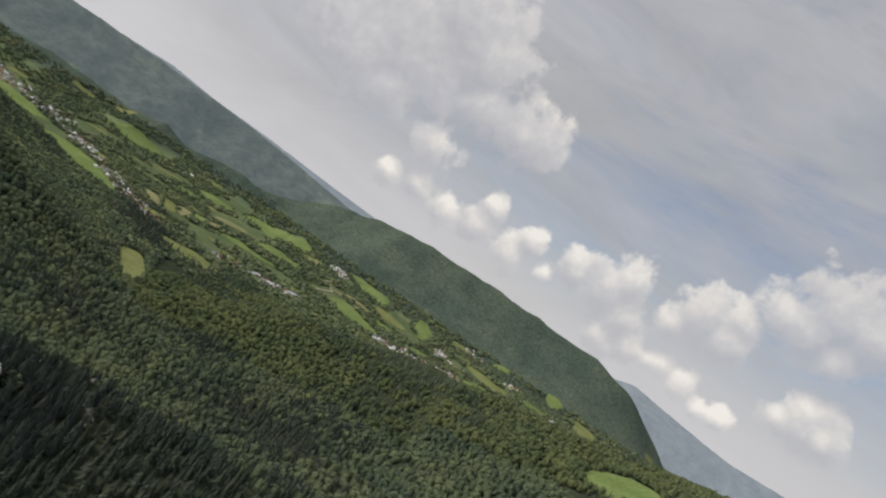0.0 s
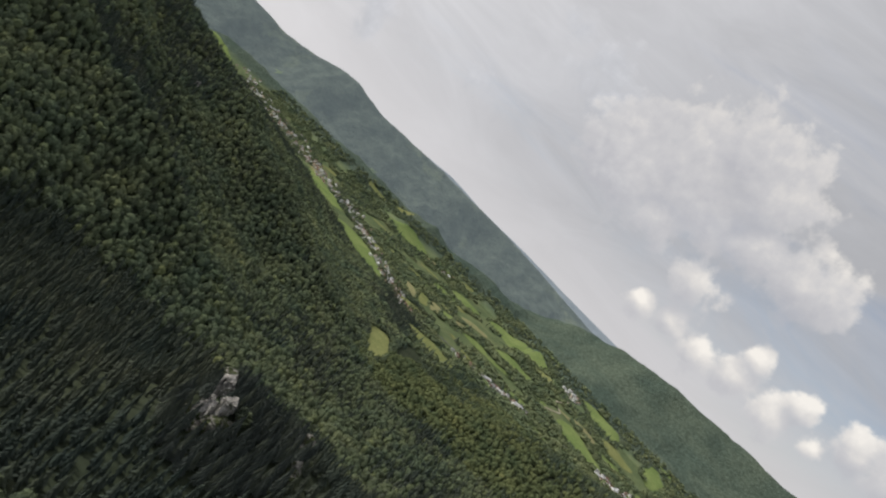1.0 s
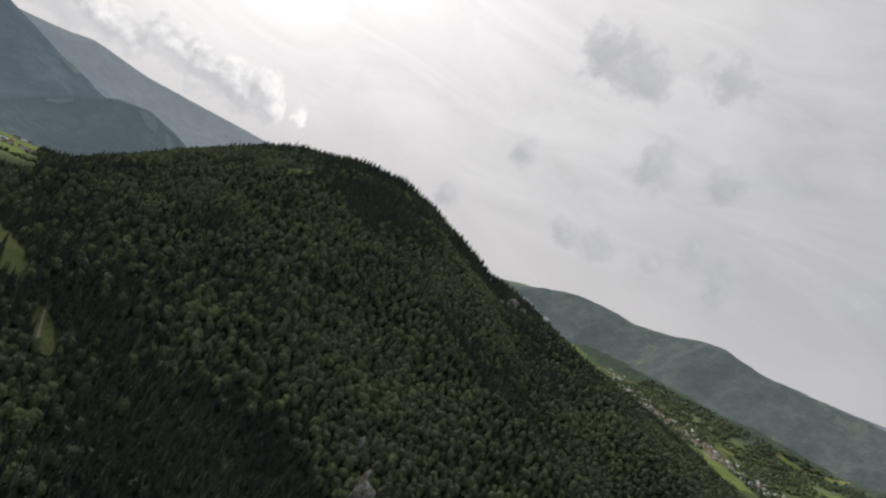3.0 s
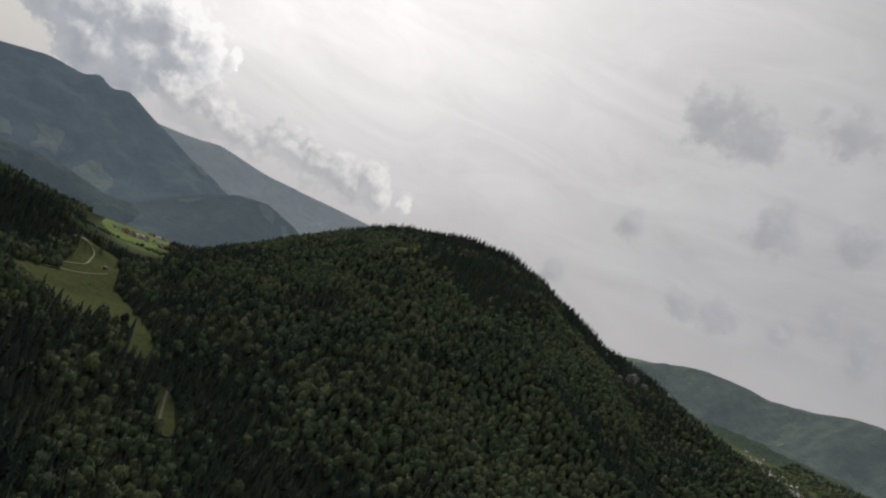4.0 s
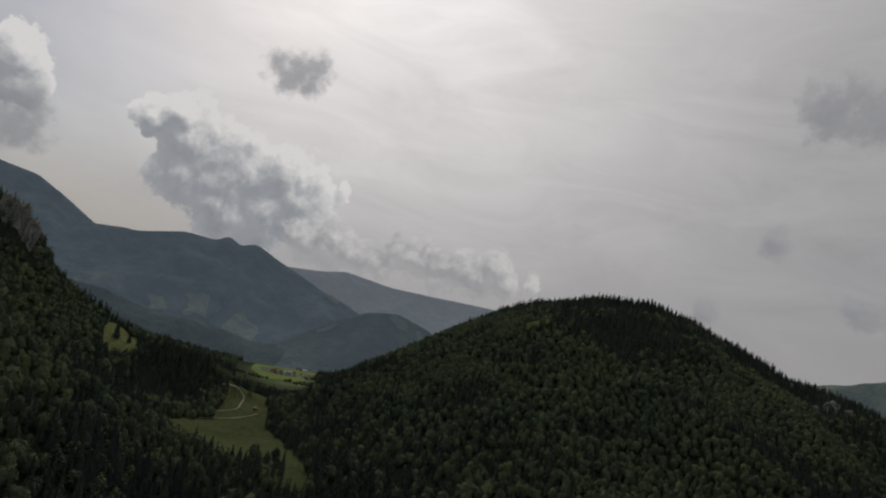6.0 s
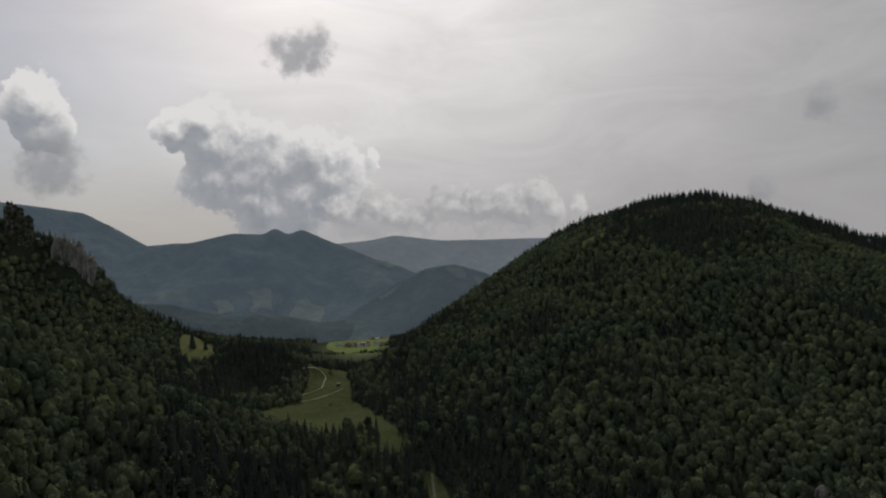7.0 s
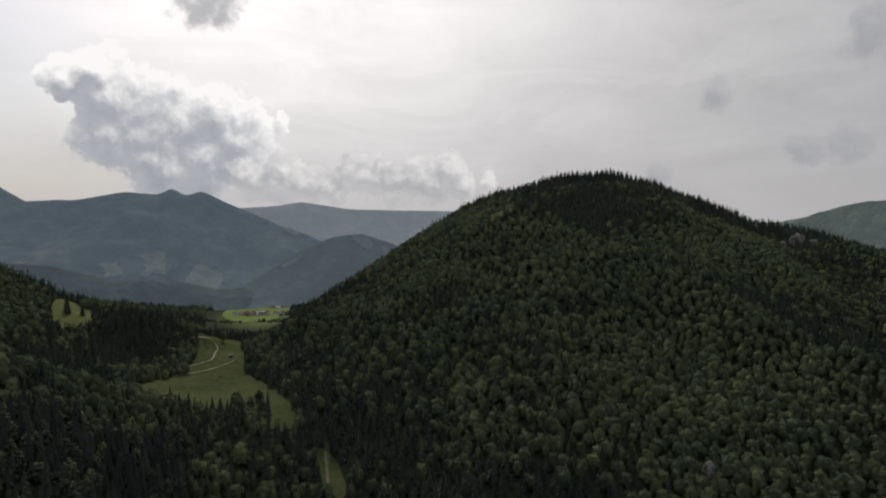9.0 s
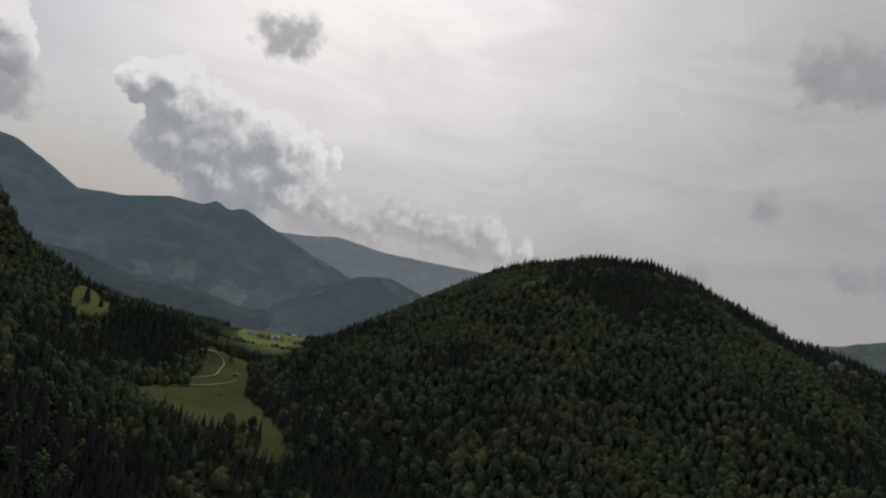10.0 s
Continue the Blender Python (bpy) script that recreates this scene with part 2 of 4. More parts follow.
M_GROUND = material("forest_floor", floor_cover)
M_MEADOW = material("mown_meadow", grassy((0.112, 0.160, 0.054), (0.170, 0.212, 0.078)))
M_PASTURE = material("dry_pasture", grassy((0.13, 0.150, 0.058), (0.19, 0.20, 0.083)))
M_STRAW = material("dry_field", grassy((0.165, 0.172, 0.085), (0.235, 0.222, 0.115)))
# darker grass: the side valley's cloud shade is put into its colour
M_PASTURE_SHADE = material("shaded_pasture", grassy((0.050, 0.062, 0.028), (0.078, 0.088, 0.040)))
M_GLADE = material("glade_grass", grassy((0.088, 0.102, 0.042), (0.130, 0.138, 0.058)))
M_STREAM = material("wet_gravel", grassy((0.10, 0.10, 0.08), (0.16, 0.15, 0.12)))
M_GRAVEL = material("pale_gravel", grassy((0.27, 0.25, 0.19), (0.36, 0.33, 0.26)))


def stone(n, place):
    flow = n.vec("MULTIPLY", place, (1.0, 1.0, 0.28))
    crack, grain = n.noise(flow, 0.22, 6.0, 0.65), n.noise(place, 1.3, 4.0, 0.6)
    colour = n.ramp(crack, [(0.34, (0.10, 0.10, 0.09)), (0.48, (0.30, 0.29, 0.27)), (0.7, (0.50, 0.48, 0.44))])
    moss = n.step(n.noise(place, 0.12, 4.0, 0.6), 0.54, 0.66)
    colour = n.mix(moss, colour, rgb(0.05, 0.07, 0.03))
    return colour, n.math("ADD", crack, n.math("MULTIPLY", grain, 0.3)), 3.0


M_STONE = material("limestone", stone, 0.9)


def bare(n, place):
    colour, height, depth = stone(n, place)
    return n.mix(0.45, colour, n.ramp(n.noise(n.vec("MULTIPLY", place, (1.0, 1.0, 0.3)), 0.12, 5.0, 0.6), [(0.35, (0.22, 0.21, 0.195)), (0.6, (0.56, 0.54, 0.50))])), height, depth


M_CLIFF = material("bare_limestone", bare, 0.9)


def overgrown(n, place):
    colour, height, depth = stone(n, place)
    green = n.step(n.noise(place, 0.20, 5.0, 0.7), 0.44, 0.54)
    return n.mix(green, n.mix(0.45, colour, rgb(0.10, 0.095, 0.075)), n.ramp(n.noise(place, 0.7, 4.0), [(0.3, (0.035, 0.048, 0.024)), (0.7, (0.085, 0.095, 0.045))])), height, depth


M_STONE_GREEN = material("overgrown_limestone", overgrown, 0.95)


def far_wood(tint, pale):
    """Wooded slopes whose colour carries kilometres of haze."""
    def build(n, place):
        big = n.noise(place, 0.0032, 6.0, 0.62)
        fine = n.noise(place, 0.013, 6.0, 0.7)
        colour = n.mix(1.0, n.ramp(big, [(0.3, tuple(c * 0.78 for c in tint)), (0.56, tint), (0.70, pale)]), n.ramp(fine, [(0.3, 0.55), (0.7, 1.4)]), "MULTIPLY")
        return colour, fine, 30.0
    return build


# an even bluish emission stands in for the haze before far slopes
def backdrop(name, tint, pale, haze_glow):
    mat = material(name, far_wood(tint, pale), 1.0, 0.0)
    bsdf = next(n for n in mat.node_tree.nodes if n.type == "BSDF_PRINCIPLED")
    bsdf.inputs["Emission Color"].default_value = (*haze_glow, 1.0)
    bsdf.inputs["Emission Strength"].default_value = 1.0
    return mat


# ---------------------------------------------------------------- the lie of the land
EYE, EYE0 = (0.0, 0.0, 0.0), (-124.0, -63.0, 39.0)


def lattice(x, y, seed):
    i, j = np.floor(x), np.floor(y)
    u, v = x - i, y - j
    u, v = u * u * (3 - 2 * u), v * v * (3 - 2 * v)

    def corner(a, b):
        return np.mod(np.sin(a * 127.1 + b * 311.7 + seed * 74.7) * 43758.5453, 1.0)
    return (corner(i, j) * (1 - u) + corner(i + 1, j) * u) * (1 - v) + (corner(i, j + 1) * (1 - u) + corner(i + 1, j + 1) * u) * v


def fbm(x, y, size, octaves=4, seed=0, ridged=False):
    """Smooth noise, about -1 to 1, whose largest forms are size metres across."""
    total, amp, norm = 0.0, 1.0, 0.0
    for k in range(octaves):
        v = lattice(x / size + 17.3 * k, y / size - 9.1 * k, seed + k) * 2 - 1
        total = total + amp * (1 - 2 * np.abs(v) if ridged else v)
        norm, amp, size = norm + amp, amp * 0.5, size * 0.5
    return total / norm


def along(x, y, pts):
    """Distance to a broken line and its height beside each place; and on which side (left positive)."""
    best = np.full(np.shape(x), 1e12)
    z, side = np.zeros(np.shape(x)), np.zeros(np.shape(x))
    for (ax, ay, az), (bx, by, bz) in zip(pts, pts[1:]):
        dx, dy = bx - ax, by - ay
        f = np.clip(((x - ax) * dx + (y - ay) * dy) / (dx * dx + dy * dy), 0, 1)
        d = np.hypot(x - ax - f * dx, y - ay - f * dy)
        near = d < best
        best, z = np.where(near, d, best), np.where(near, az + f * (bz - az), z)
        side = np.where(near, np.sign(dx * (y - ay) - dy * (x - ax)), side)
    return best, z, side


# valley floors: the side valley with its stream, and the main valley
RAVINE = [(-700, 3200, -290), (-480, 2500, -262), (-330, 1900, -200), (-260, 1560, -186), (-190, 1250, -176), (-85, 640, -170), (-25, 590, -205), (60, 520, -232), (140, 440, -248), (240, 370, -258), (420, 340, -266), (650, 340, -272), (900, 380, -278), (1260, 513, -286), (1900, 800, -287)]
VALLEY = [(3500, 4300, -150), (3020, 3600, -170), (2204, 1666, -262), (1900, 900, -287), (2290, 360, -287), (2860, -330, -272), (3580, -1270, -262), (4300, -2300, -262)]
# crests
HILL = [at(EYE, *p) for p in ((-9, -10.5, 1850), (-6, -7.6, 1800), (-2, -4.2, 1740), (2.5, -1.3, 1660), (6.5, 1.0, 1600), (10.5, 3.4, 1540), (14.5, 4.75, 1500), (19, 4.8, 1490), (22, 4.1, 1490), (25.5, 2.55, 1500), (29.5, 0.6, 1530), (33, -0.2, 1580), (36, -1.3, 1640), (41.7, -2.6, 1780), (49, -4.2, 1930), (57, -6.8, 2130))]
SPUR = [(250, 1080, 44), (285, 970, 2), (345, 850, -40), (395, 770, -74), (440, 700, -104), (482, 610, -142), (530, 530, -186), (580, 450, -226)]
SPUR_B = [(850, 1230, -24), (890, 1000, -58), (930, 760, -130), (960, 600, -200)]
SPUR_C = [(262, 1480, 44), (215, 1250, -4), (172, 1000, -58), (112, 815, -118), (60, 715, -165)]
LEFT = [(-1000, -200, 200), (-640, 190, 95), (-372, 490, -36), (-300, 540, -88), (-262, 573, -120), (-190, 600, -162)]
KNOLL = [(-480, 985, -160), (-425, 975, -126), (-400, 975, -112), (-330, 962, -110), (-282, 945, -128), (-255, 925, -156)]
CLIFF = [(-1500, 700, 120), (-900, 900, 40), (-650, 962, -22), (-612, 984, -40), (-585, 1005, -55), (-550, 1045, -86), (-488, 1096, -132), (-330, 1150, -170)]
BLUFF = [(-1500, 700, 170), (-900, 890, 122), (-722, 930, 94), (-692, 946, 88), (-676, 952, 62), (-655, 958, 58), (-632, 972, 54), (-614, 986, 22)]
NEAR = [(433, -900, 20), (433, -620, -58), (425, -121, -172), (345, 109, -184), (330, 156, -188), (300, 260, -242)]
APRON = [(1500, -1300, 60), (1150, -650, -25), (1370, -194, -126), (1290, 60, -176), (1150, 260, -245)]
FOOT_A = [(-1700, 2200, -130), (-1250, 2350, -190), (-850, 2450, -228), (-640, 2480, -250)]
FOOT_B = [(-420, 2750, -225), (-80, 2620, -195), (250, 2500, -165), (500, 2500, -120)]
BEHIND = [(-1500, -900, 260), (-400, -1100, 150), (600, -1300, 120), (1800, -1900, 100)]
ACROSS = [at(EYE0, *p) for p in ((72, -2.4, 3750), (77, 0.2, 3650), (81, 1.6, 3600), (85, 2.6, 3500), (94, 2.7, 3500), (104.5, 2.5, 3550), (109, 1.0, 3600), (112.5, -1.5, 3650), (117, -4.2, 3700))]

UPPER = [at(EYE0, *p) for p in ((40, -1.8, 4300), (48, -1.9, 4000), (56, -1.8, 3700), (64, -1.7, 3500), (72, -1.5, 3450), (77, -0.8, 3600))]


def crest(x, y, pts, slope, round_=40.0, concave=0.0):
    d, z, _ = along(x, y, pts)
    d = np.sqrt(d * d + round_ * round_) - round_
    if concave:
        return z - (z + 275) * (1 - np.exp(-d / concave))
    return z - slope * d


def bluff(x, y):
    """A cliff's edge: sheer for some 45 metres, then a wooded slope."""
    d, z, _ = along(x, y, BLUFF)
    return z - 1.5 * np.clip(d - 6, 0, 44) - 0.55 * np.maximum(d - 50, 0)


def land(x, y):
    """The height of the ground."""
    x, y = np.asarray(x, float), np.asarray(y, float)
    wx, wy = x + 25 * fbm(x, y, 260, 3, 5), y + 25 * fbm(x, y, 260, 3, 9)
    d1, z1, _ = along(wx, wy, RAVINE)
    d2, z2, _ = along(wx, wy, VALLEY)
    w1, w2 = 1 / (d1 + 30) ** 2, 1 / (d2 + 30) ** 2
    floor = (z1 * w1 + z2 * w2) / (w1 + w2) + 0.02 * d2 * w2 / (w1 + w2) + 0.16 * np.clip(d1 - 80, 0, 350) * w1 / (w1 + w2) * np.clip((1900 - y) / 400, 0, 1)
    forms = [floor, crest(wx, wy, HILL, 0.36, 70), crest(x, y, SPUR, 0.55, 14), crest(wx, wy, SPUR_B, 0.5, 25), crest(wx, wy, SPUR_C, 0.5, 25), crest(wx, wy, LEFT, 0.52), crest(wx, wy, CLIFF, 0.55, 15), crest(wx, wy, KNOLL, 0.55, 20), bluff(x, y),
             crest(wx, wy, NEAR, 0.42, 30), crest(wx, wy, APRON, 0.26, 60), crest(wx, wy, FOOT_A, 0.3), crest(wx, wy, FOOT_B, 0.3), crest(wx, wy, BEHIND, 0.4), crest(wx, wy, UPPER, 0, 40, 430.0), crest(wx, wy, ACROSS, 0, 40, 540.0)]
    k = 14.0
    top = np.maximum.reduce(forms)
    h = top + k * np.log(sum(np.exp((f - top) / k) for f in forms))
    rise = np.clip((h - floor - 12) / 90, 0, 1)
    h = h + rise * (15 * fbm(x, y, 240, 4, 3, True) + 5 * fbm(x, y, 70, 3, 21))
    h = h + 30 * rise * fbm(x, y, 330, 3, 8, True) * np.clip((along(x, y, HILL)[0] - 90) / 260, 0, 1) * np.clip((x - 60) / 120, 0, 1) * np.clip((y - 460) / 150, 0, 1)
    h = h + 24 * np.exp(-((x - 331) ** 2 + (y - 152) ** 2) / 26 ** 2) + 14 * np.exp(-((x - 372) ** 2 + (y - 96) ** 2) / 22 ** 2)
    return h + 1.5 * (1 - rise) * fbm(x, y, 120, 3, 2)


def stretch(*spans):
    """Grid lines: spans of (from, to, step)."""
    return np.concatenate([np.arange(a, b, s) for a, b, s in spans] + [[spans[-1][1]]])


GX = stretch((-6000, -2000, 250), (-2000, -900, 60), (-900, 2000, 16), (2000, 4200, 28), (4200, 6000, 200))
GY = stretch((-6000, -2000, 250), (-2000, -700, 50), (-700, 1900, 16), (1900, 3000, 40), (3000, 6000, 200))
GH = land(*np.meshgrid(GX, GY, indexing="ij"))


def ground(x, y):
    """The height of the ground sheet, as its triangles lie."""
    x, y = np.asarray(x, float), np.asarray(y, float)
    i, j = np.clip(np.searchsorted(GX, x) - 1, 0, len(GX) - 2), np.clip(np.searchsorted(GY, y) - 1, 0, len(GY) - 2)
    u, v = (x - GX[i]) / (GX[i + 1] - GX[i]), (y - GY[j]) / (GY[j + 1] - GY[j])
    a, b, c, d = GH[i, j], GH[i + 1, j], GH[i + 1, j + 1], GH[i, j + 1]
    return np.where(u >= v, a + u * (b - a) + v * (c - b), a + v * (d - a) + u * (c - d))


def bulk(name, verts, faces, mat, smooth=True):
    """A mesh object from arrays of places and of triangles or quads."""
    verts, faces = np.asarray(verts, np.float32), np.asarray(faces, np.int32)
    me = bpy.data.meshes.new(name)
    me.vertices.add(len(verts))
    me.vertices.foreach_set("co", verts.ravel())
    me.loops.add(faces.size)
    me.loops.foreach_set("vertex_index", faces.ravel())
    me.polygons.add(len(faces))
    me.polygons.foreach_set("loop_start", np.arange(len(faces), dtype=np.int32) * faces.shape[1])
    me.polygons.foreach_set("use_smooth", np.full(len(faces), smooth))
    me.update(calc_edges=True)
    me.materials.append(mat)
    return new(name, me)


def sheet(name, xs, ys, heights, mat):
    """A grid of triangles; xs, ys, heights are arrays of rows."""
    nx, ny = heights.shape
    n = np.arange(nx * ny).reshape(nx, ny)
    a, b, c, d = n[:-1, :-1].ravel(), n[1:, :-1].ravel(), n[1:, 1:].ravel(), n[:-1, 1:].ravel()
    return bulk(name, np.stack([xs.ravel(), ys.ravel(), heights.ravel()], 1), np.concatenate([np.stack([a, b, c], 1), np.stack([a, c, d], 1)]), mat)


XX, YY = np.meshgrid(GX, GY, indexing="ij")
earth = sheet("ground", XX, YY, GH, M_GROUND)
farmed = np.clip((-70 - GH) / 70, 0, 1) * np.clip((XX - 1350) / 250, 0, 1)
farmed = np.maximum(farmed, np.clip(3 - 3 * np.hypot((XX + 318 + (YY - 1650) * 0.2) / 100, (YY - 1640) / 360), 0, 1))
earth.data.attributes.new("open_land", "FLOAT", "POINT").data.foreach_set("value", farmed.astype(np.float32).ravel())
closed = np.clip((GH + 148) / 35, 0, 1) * np.clip((XX - 2250) / 150, 0, 1)
earth.data.attributes.new("closed_wood", "FLOAT", "POINT").data.foreach_set("value", closed.astype(np.float32).ravel())
tagged(earth, "dark green undergrowth and grass over hills and valley", "ground", kind="structure")


# ---------------------------------------------------------------- far ranges
def mountain_range(name, pts, width, mat, label, seed, rough=1.0):
    """A long mountain with a crest through pts, falling to both sides."""
    pts = np.array(pts)
    length = np.concatenate([[0], np.cumsum(np.hypot(*np.diff(pts[:, :2], axis=0).T))])
    s = np.linspace(0, length[-1], 200)
    cx, cy, cz = (np.interp(s, length, pts[:, k]) for k in range(3))
    kernel = np.hanning(7) / np.hanning(7).sum()
    cz = np.convolve(np.pad(cz, 3, mode="edge"), kernel, "valid")
    tx, ty = np.gradient(cx), np.gradient(cy)
    tx, ty = (np.convolve(np.pad(v, 20, mode="edge"), np.hanning(41) / np.hanning(41).sum(), "valid") for v in (tx, ty))
    tl = np.hypot(tx, ty)
    nx, ny = ty / tl, -tx / tl
    u = np.concatenate([np.linspace(-1, 0, 9)[:-1], np.linspace(0, 1, 46)])
    X, Y = cx[:, None] + nx[:, None] * u * width, cy[:, None] + ny[:, None] * u * width
    drop = np.abs(u) ** 0.9
    gully = fbm(X, Y, 520, 5, seed, True) * 140 * rough
    Z = cz[:, None] - (cz[:, None] + 330) * drop + gully * np.minimum(np.abs(u) * 3.2, 1) * (1 - np.abs(u)) + 5 * fbm(X, Y, 90, 3, seed + 4) * rough
    tagged(sheet(name, X, Y, Z, mat), label, "mountain", kind="structure")
    return X, Y, Z


# tint and emission carry painted haze, paler and bluer with distance
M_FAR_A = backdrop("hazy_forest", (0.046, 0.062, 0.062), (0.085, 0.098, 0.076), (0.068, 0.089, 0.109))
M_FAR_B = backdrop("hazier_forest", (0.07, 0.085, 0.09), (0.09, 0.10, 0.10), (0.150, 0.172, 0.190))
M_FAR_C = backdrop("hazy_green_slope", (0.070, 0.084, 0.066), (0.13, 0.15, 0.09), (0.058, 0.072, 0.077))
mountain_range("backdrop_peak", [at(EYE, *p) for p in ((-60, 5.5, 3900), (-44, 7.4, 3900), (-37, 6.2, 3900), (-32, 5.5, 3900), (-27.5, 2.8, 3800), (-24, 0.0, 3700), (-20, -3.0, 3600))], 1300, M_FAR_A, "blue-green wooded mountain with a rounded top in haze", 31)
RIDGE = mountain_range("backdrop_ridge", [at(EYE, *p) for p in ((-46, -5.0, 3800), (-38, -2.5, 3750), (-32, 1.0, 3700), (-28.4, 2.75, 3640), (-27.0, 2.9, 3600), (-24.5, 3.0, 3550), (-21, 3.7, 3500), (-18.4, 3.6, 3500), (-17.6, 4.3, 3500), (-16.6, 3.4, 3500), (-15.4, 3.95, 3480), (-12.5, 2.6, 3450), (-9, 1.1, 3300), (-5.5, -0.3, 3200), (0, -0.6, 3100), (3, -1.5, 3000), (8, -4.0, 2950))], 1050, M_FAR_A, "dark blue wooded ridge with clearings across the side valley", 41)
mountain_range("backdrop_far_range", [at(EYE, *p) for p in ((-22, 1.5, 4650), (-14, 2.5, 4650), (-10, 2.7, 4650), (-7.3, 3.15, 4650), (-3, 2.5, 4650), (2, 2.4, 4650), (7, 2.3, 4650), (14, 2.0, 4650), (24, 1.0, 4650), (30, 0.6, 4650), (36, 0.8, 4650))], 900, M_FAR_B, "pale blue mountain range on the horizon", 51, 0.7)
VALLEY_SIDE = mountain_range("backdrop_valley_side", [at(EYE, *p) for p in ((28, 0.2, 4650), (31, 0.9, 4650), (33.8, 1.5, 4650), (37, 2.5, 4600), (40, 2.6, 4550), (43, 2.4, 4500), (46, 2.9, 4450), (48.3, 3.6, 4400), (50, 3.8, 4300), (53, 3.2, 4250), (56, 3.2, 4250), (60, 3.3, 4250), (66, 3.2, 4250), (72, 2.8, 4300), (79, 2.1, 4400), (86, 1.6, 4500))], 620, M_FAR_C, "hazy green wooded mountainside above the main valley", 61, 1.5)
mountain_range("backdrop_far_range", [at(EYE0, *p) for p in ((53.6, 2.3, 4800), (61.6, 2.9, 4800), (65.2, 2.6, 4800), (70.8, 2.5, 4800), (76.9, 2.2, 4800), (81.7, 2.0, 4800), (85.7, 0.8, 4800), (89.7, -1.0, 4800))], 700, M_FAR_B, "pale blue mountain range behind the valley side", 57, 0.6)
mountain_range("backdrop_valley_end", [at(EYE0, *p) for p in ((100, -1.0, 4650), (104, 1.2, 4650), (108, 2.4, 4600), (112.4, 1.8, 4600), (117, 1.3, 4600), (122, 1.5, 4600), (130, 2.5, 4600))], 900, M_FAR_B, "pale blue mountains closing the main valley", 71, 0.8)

# foothills get a weaker painted haze
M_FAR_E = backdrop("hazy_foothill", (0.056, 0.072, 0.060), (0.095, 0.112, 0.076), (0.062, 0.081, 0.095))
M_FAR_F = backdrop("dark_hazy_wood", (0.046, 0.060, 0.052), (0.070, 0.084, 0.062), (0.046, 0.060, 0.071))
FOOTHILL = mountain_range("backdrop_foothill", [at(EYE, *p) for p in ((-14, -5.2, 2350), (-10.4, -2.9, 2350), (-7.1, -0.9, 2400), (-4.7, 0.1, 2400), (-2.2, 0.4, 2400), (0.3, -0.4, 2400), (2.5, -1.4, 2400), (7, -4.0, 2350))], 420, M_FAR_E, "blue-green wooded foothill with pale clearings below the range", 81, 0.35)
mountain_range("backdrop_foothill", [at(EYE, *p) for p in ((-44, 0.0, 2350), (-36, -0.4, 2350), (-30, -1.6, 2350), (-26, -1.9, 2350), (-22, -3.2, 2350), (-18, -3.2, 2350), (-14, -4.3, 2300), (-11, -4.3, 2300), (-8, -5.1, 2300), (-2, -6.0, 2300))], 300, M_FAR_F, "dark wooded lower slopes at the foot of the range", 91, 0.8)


def felled(land_, s0, s1, u0, u1, slant=0.0, mat=None, label="pale felled clearing on the wooded ridge"):
    """A felled strip on a far mountainside, between lines of its grid."""
    s, u = np.linspace(s0, s1, 24), np.linspace(u0, u1, 24)
    S, U = np.meshgrid(s, u, indexing="ij")
    mid = (s0 + s1) / 2
    S = mid + (S - mid) * (0.75 + 0.45 * fbm(U, U * 0 + s0, 2.2, 3, 7)) + (U - u0) * slant + 0.9 * fbm(U, U * 0 + s1, 1.6, 3, 3)
    U = U + 0.6 * fbm(S, S * 0 + u0, 1.5, 3, 9)
    i, j = np.floor(S).astype(int), np.floor(U).astype(int)
    f, g = S - i, U - j
    X, Y, Z = (a[i, j] * (1 - f) * (1 - g) + a[i + 1, j] * f * (1 - g) + a[i, j + 1] * (1 - f) * g + a[i + 1, j + 1] * f * g for a in land_)
    tagged(sheet("backdrop_clearing", X, Y, Z + 7, mat or M_FELLED), label, "clearing", kind="structure")


# felled slopes carry the same painted haze as the woods
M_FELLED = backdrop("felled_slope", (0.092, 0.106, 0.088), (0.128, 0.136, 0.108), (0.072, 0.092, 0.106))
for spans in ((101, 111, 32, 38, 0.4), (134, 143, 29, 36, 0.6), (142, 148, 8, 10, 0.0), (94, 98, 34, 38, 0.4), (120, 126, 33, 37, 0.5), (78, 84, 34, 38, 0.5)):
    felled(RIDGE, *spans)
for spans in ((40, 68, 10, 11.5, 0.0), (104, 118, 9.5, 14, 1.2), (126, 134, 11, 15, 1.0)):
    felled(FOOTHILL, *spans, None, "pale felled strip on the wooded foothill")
# meadow green with haze painted in by emission
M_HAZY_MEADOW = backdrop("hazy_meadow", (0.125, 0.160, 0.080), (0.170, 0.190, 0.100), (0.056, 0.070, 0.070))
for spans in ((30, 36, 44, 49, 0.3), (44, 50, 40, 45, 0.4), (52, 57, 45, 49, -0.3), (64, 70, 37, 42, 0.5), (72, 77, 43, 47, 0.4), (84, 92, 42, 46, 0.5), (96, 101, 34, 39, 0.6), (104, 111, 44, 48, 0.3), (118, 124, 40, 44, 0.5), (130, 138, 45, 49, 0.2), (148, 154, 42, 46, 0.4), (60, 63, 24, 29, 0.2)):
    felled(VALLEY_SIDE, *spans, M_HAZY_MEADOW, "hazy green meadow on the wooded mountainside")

# ---------------------------------------------------------------- meadows and fields
CLEAR = []  # outlines kept free of trees


def rounded(pts, times=2):
    pts = np.array(pts, float)
    for _ in range(times):
        nxt = np.roll(pts, -1, axis=0)
        pts = np.stack([pts * 0.75 + nxt * 0.25, pts * 0.25 + nxt * 0.75], 1).reshape(-1, 2)
    return pts


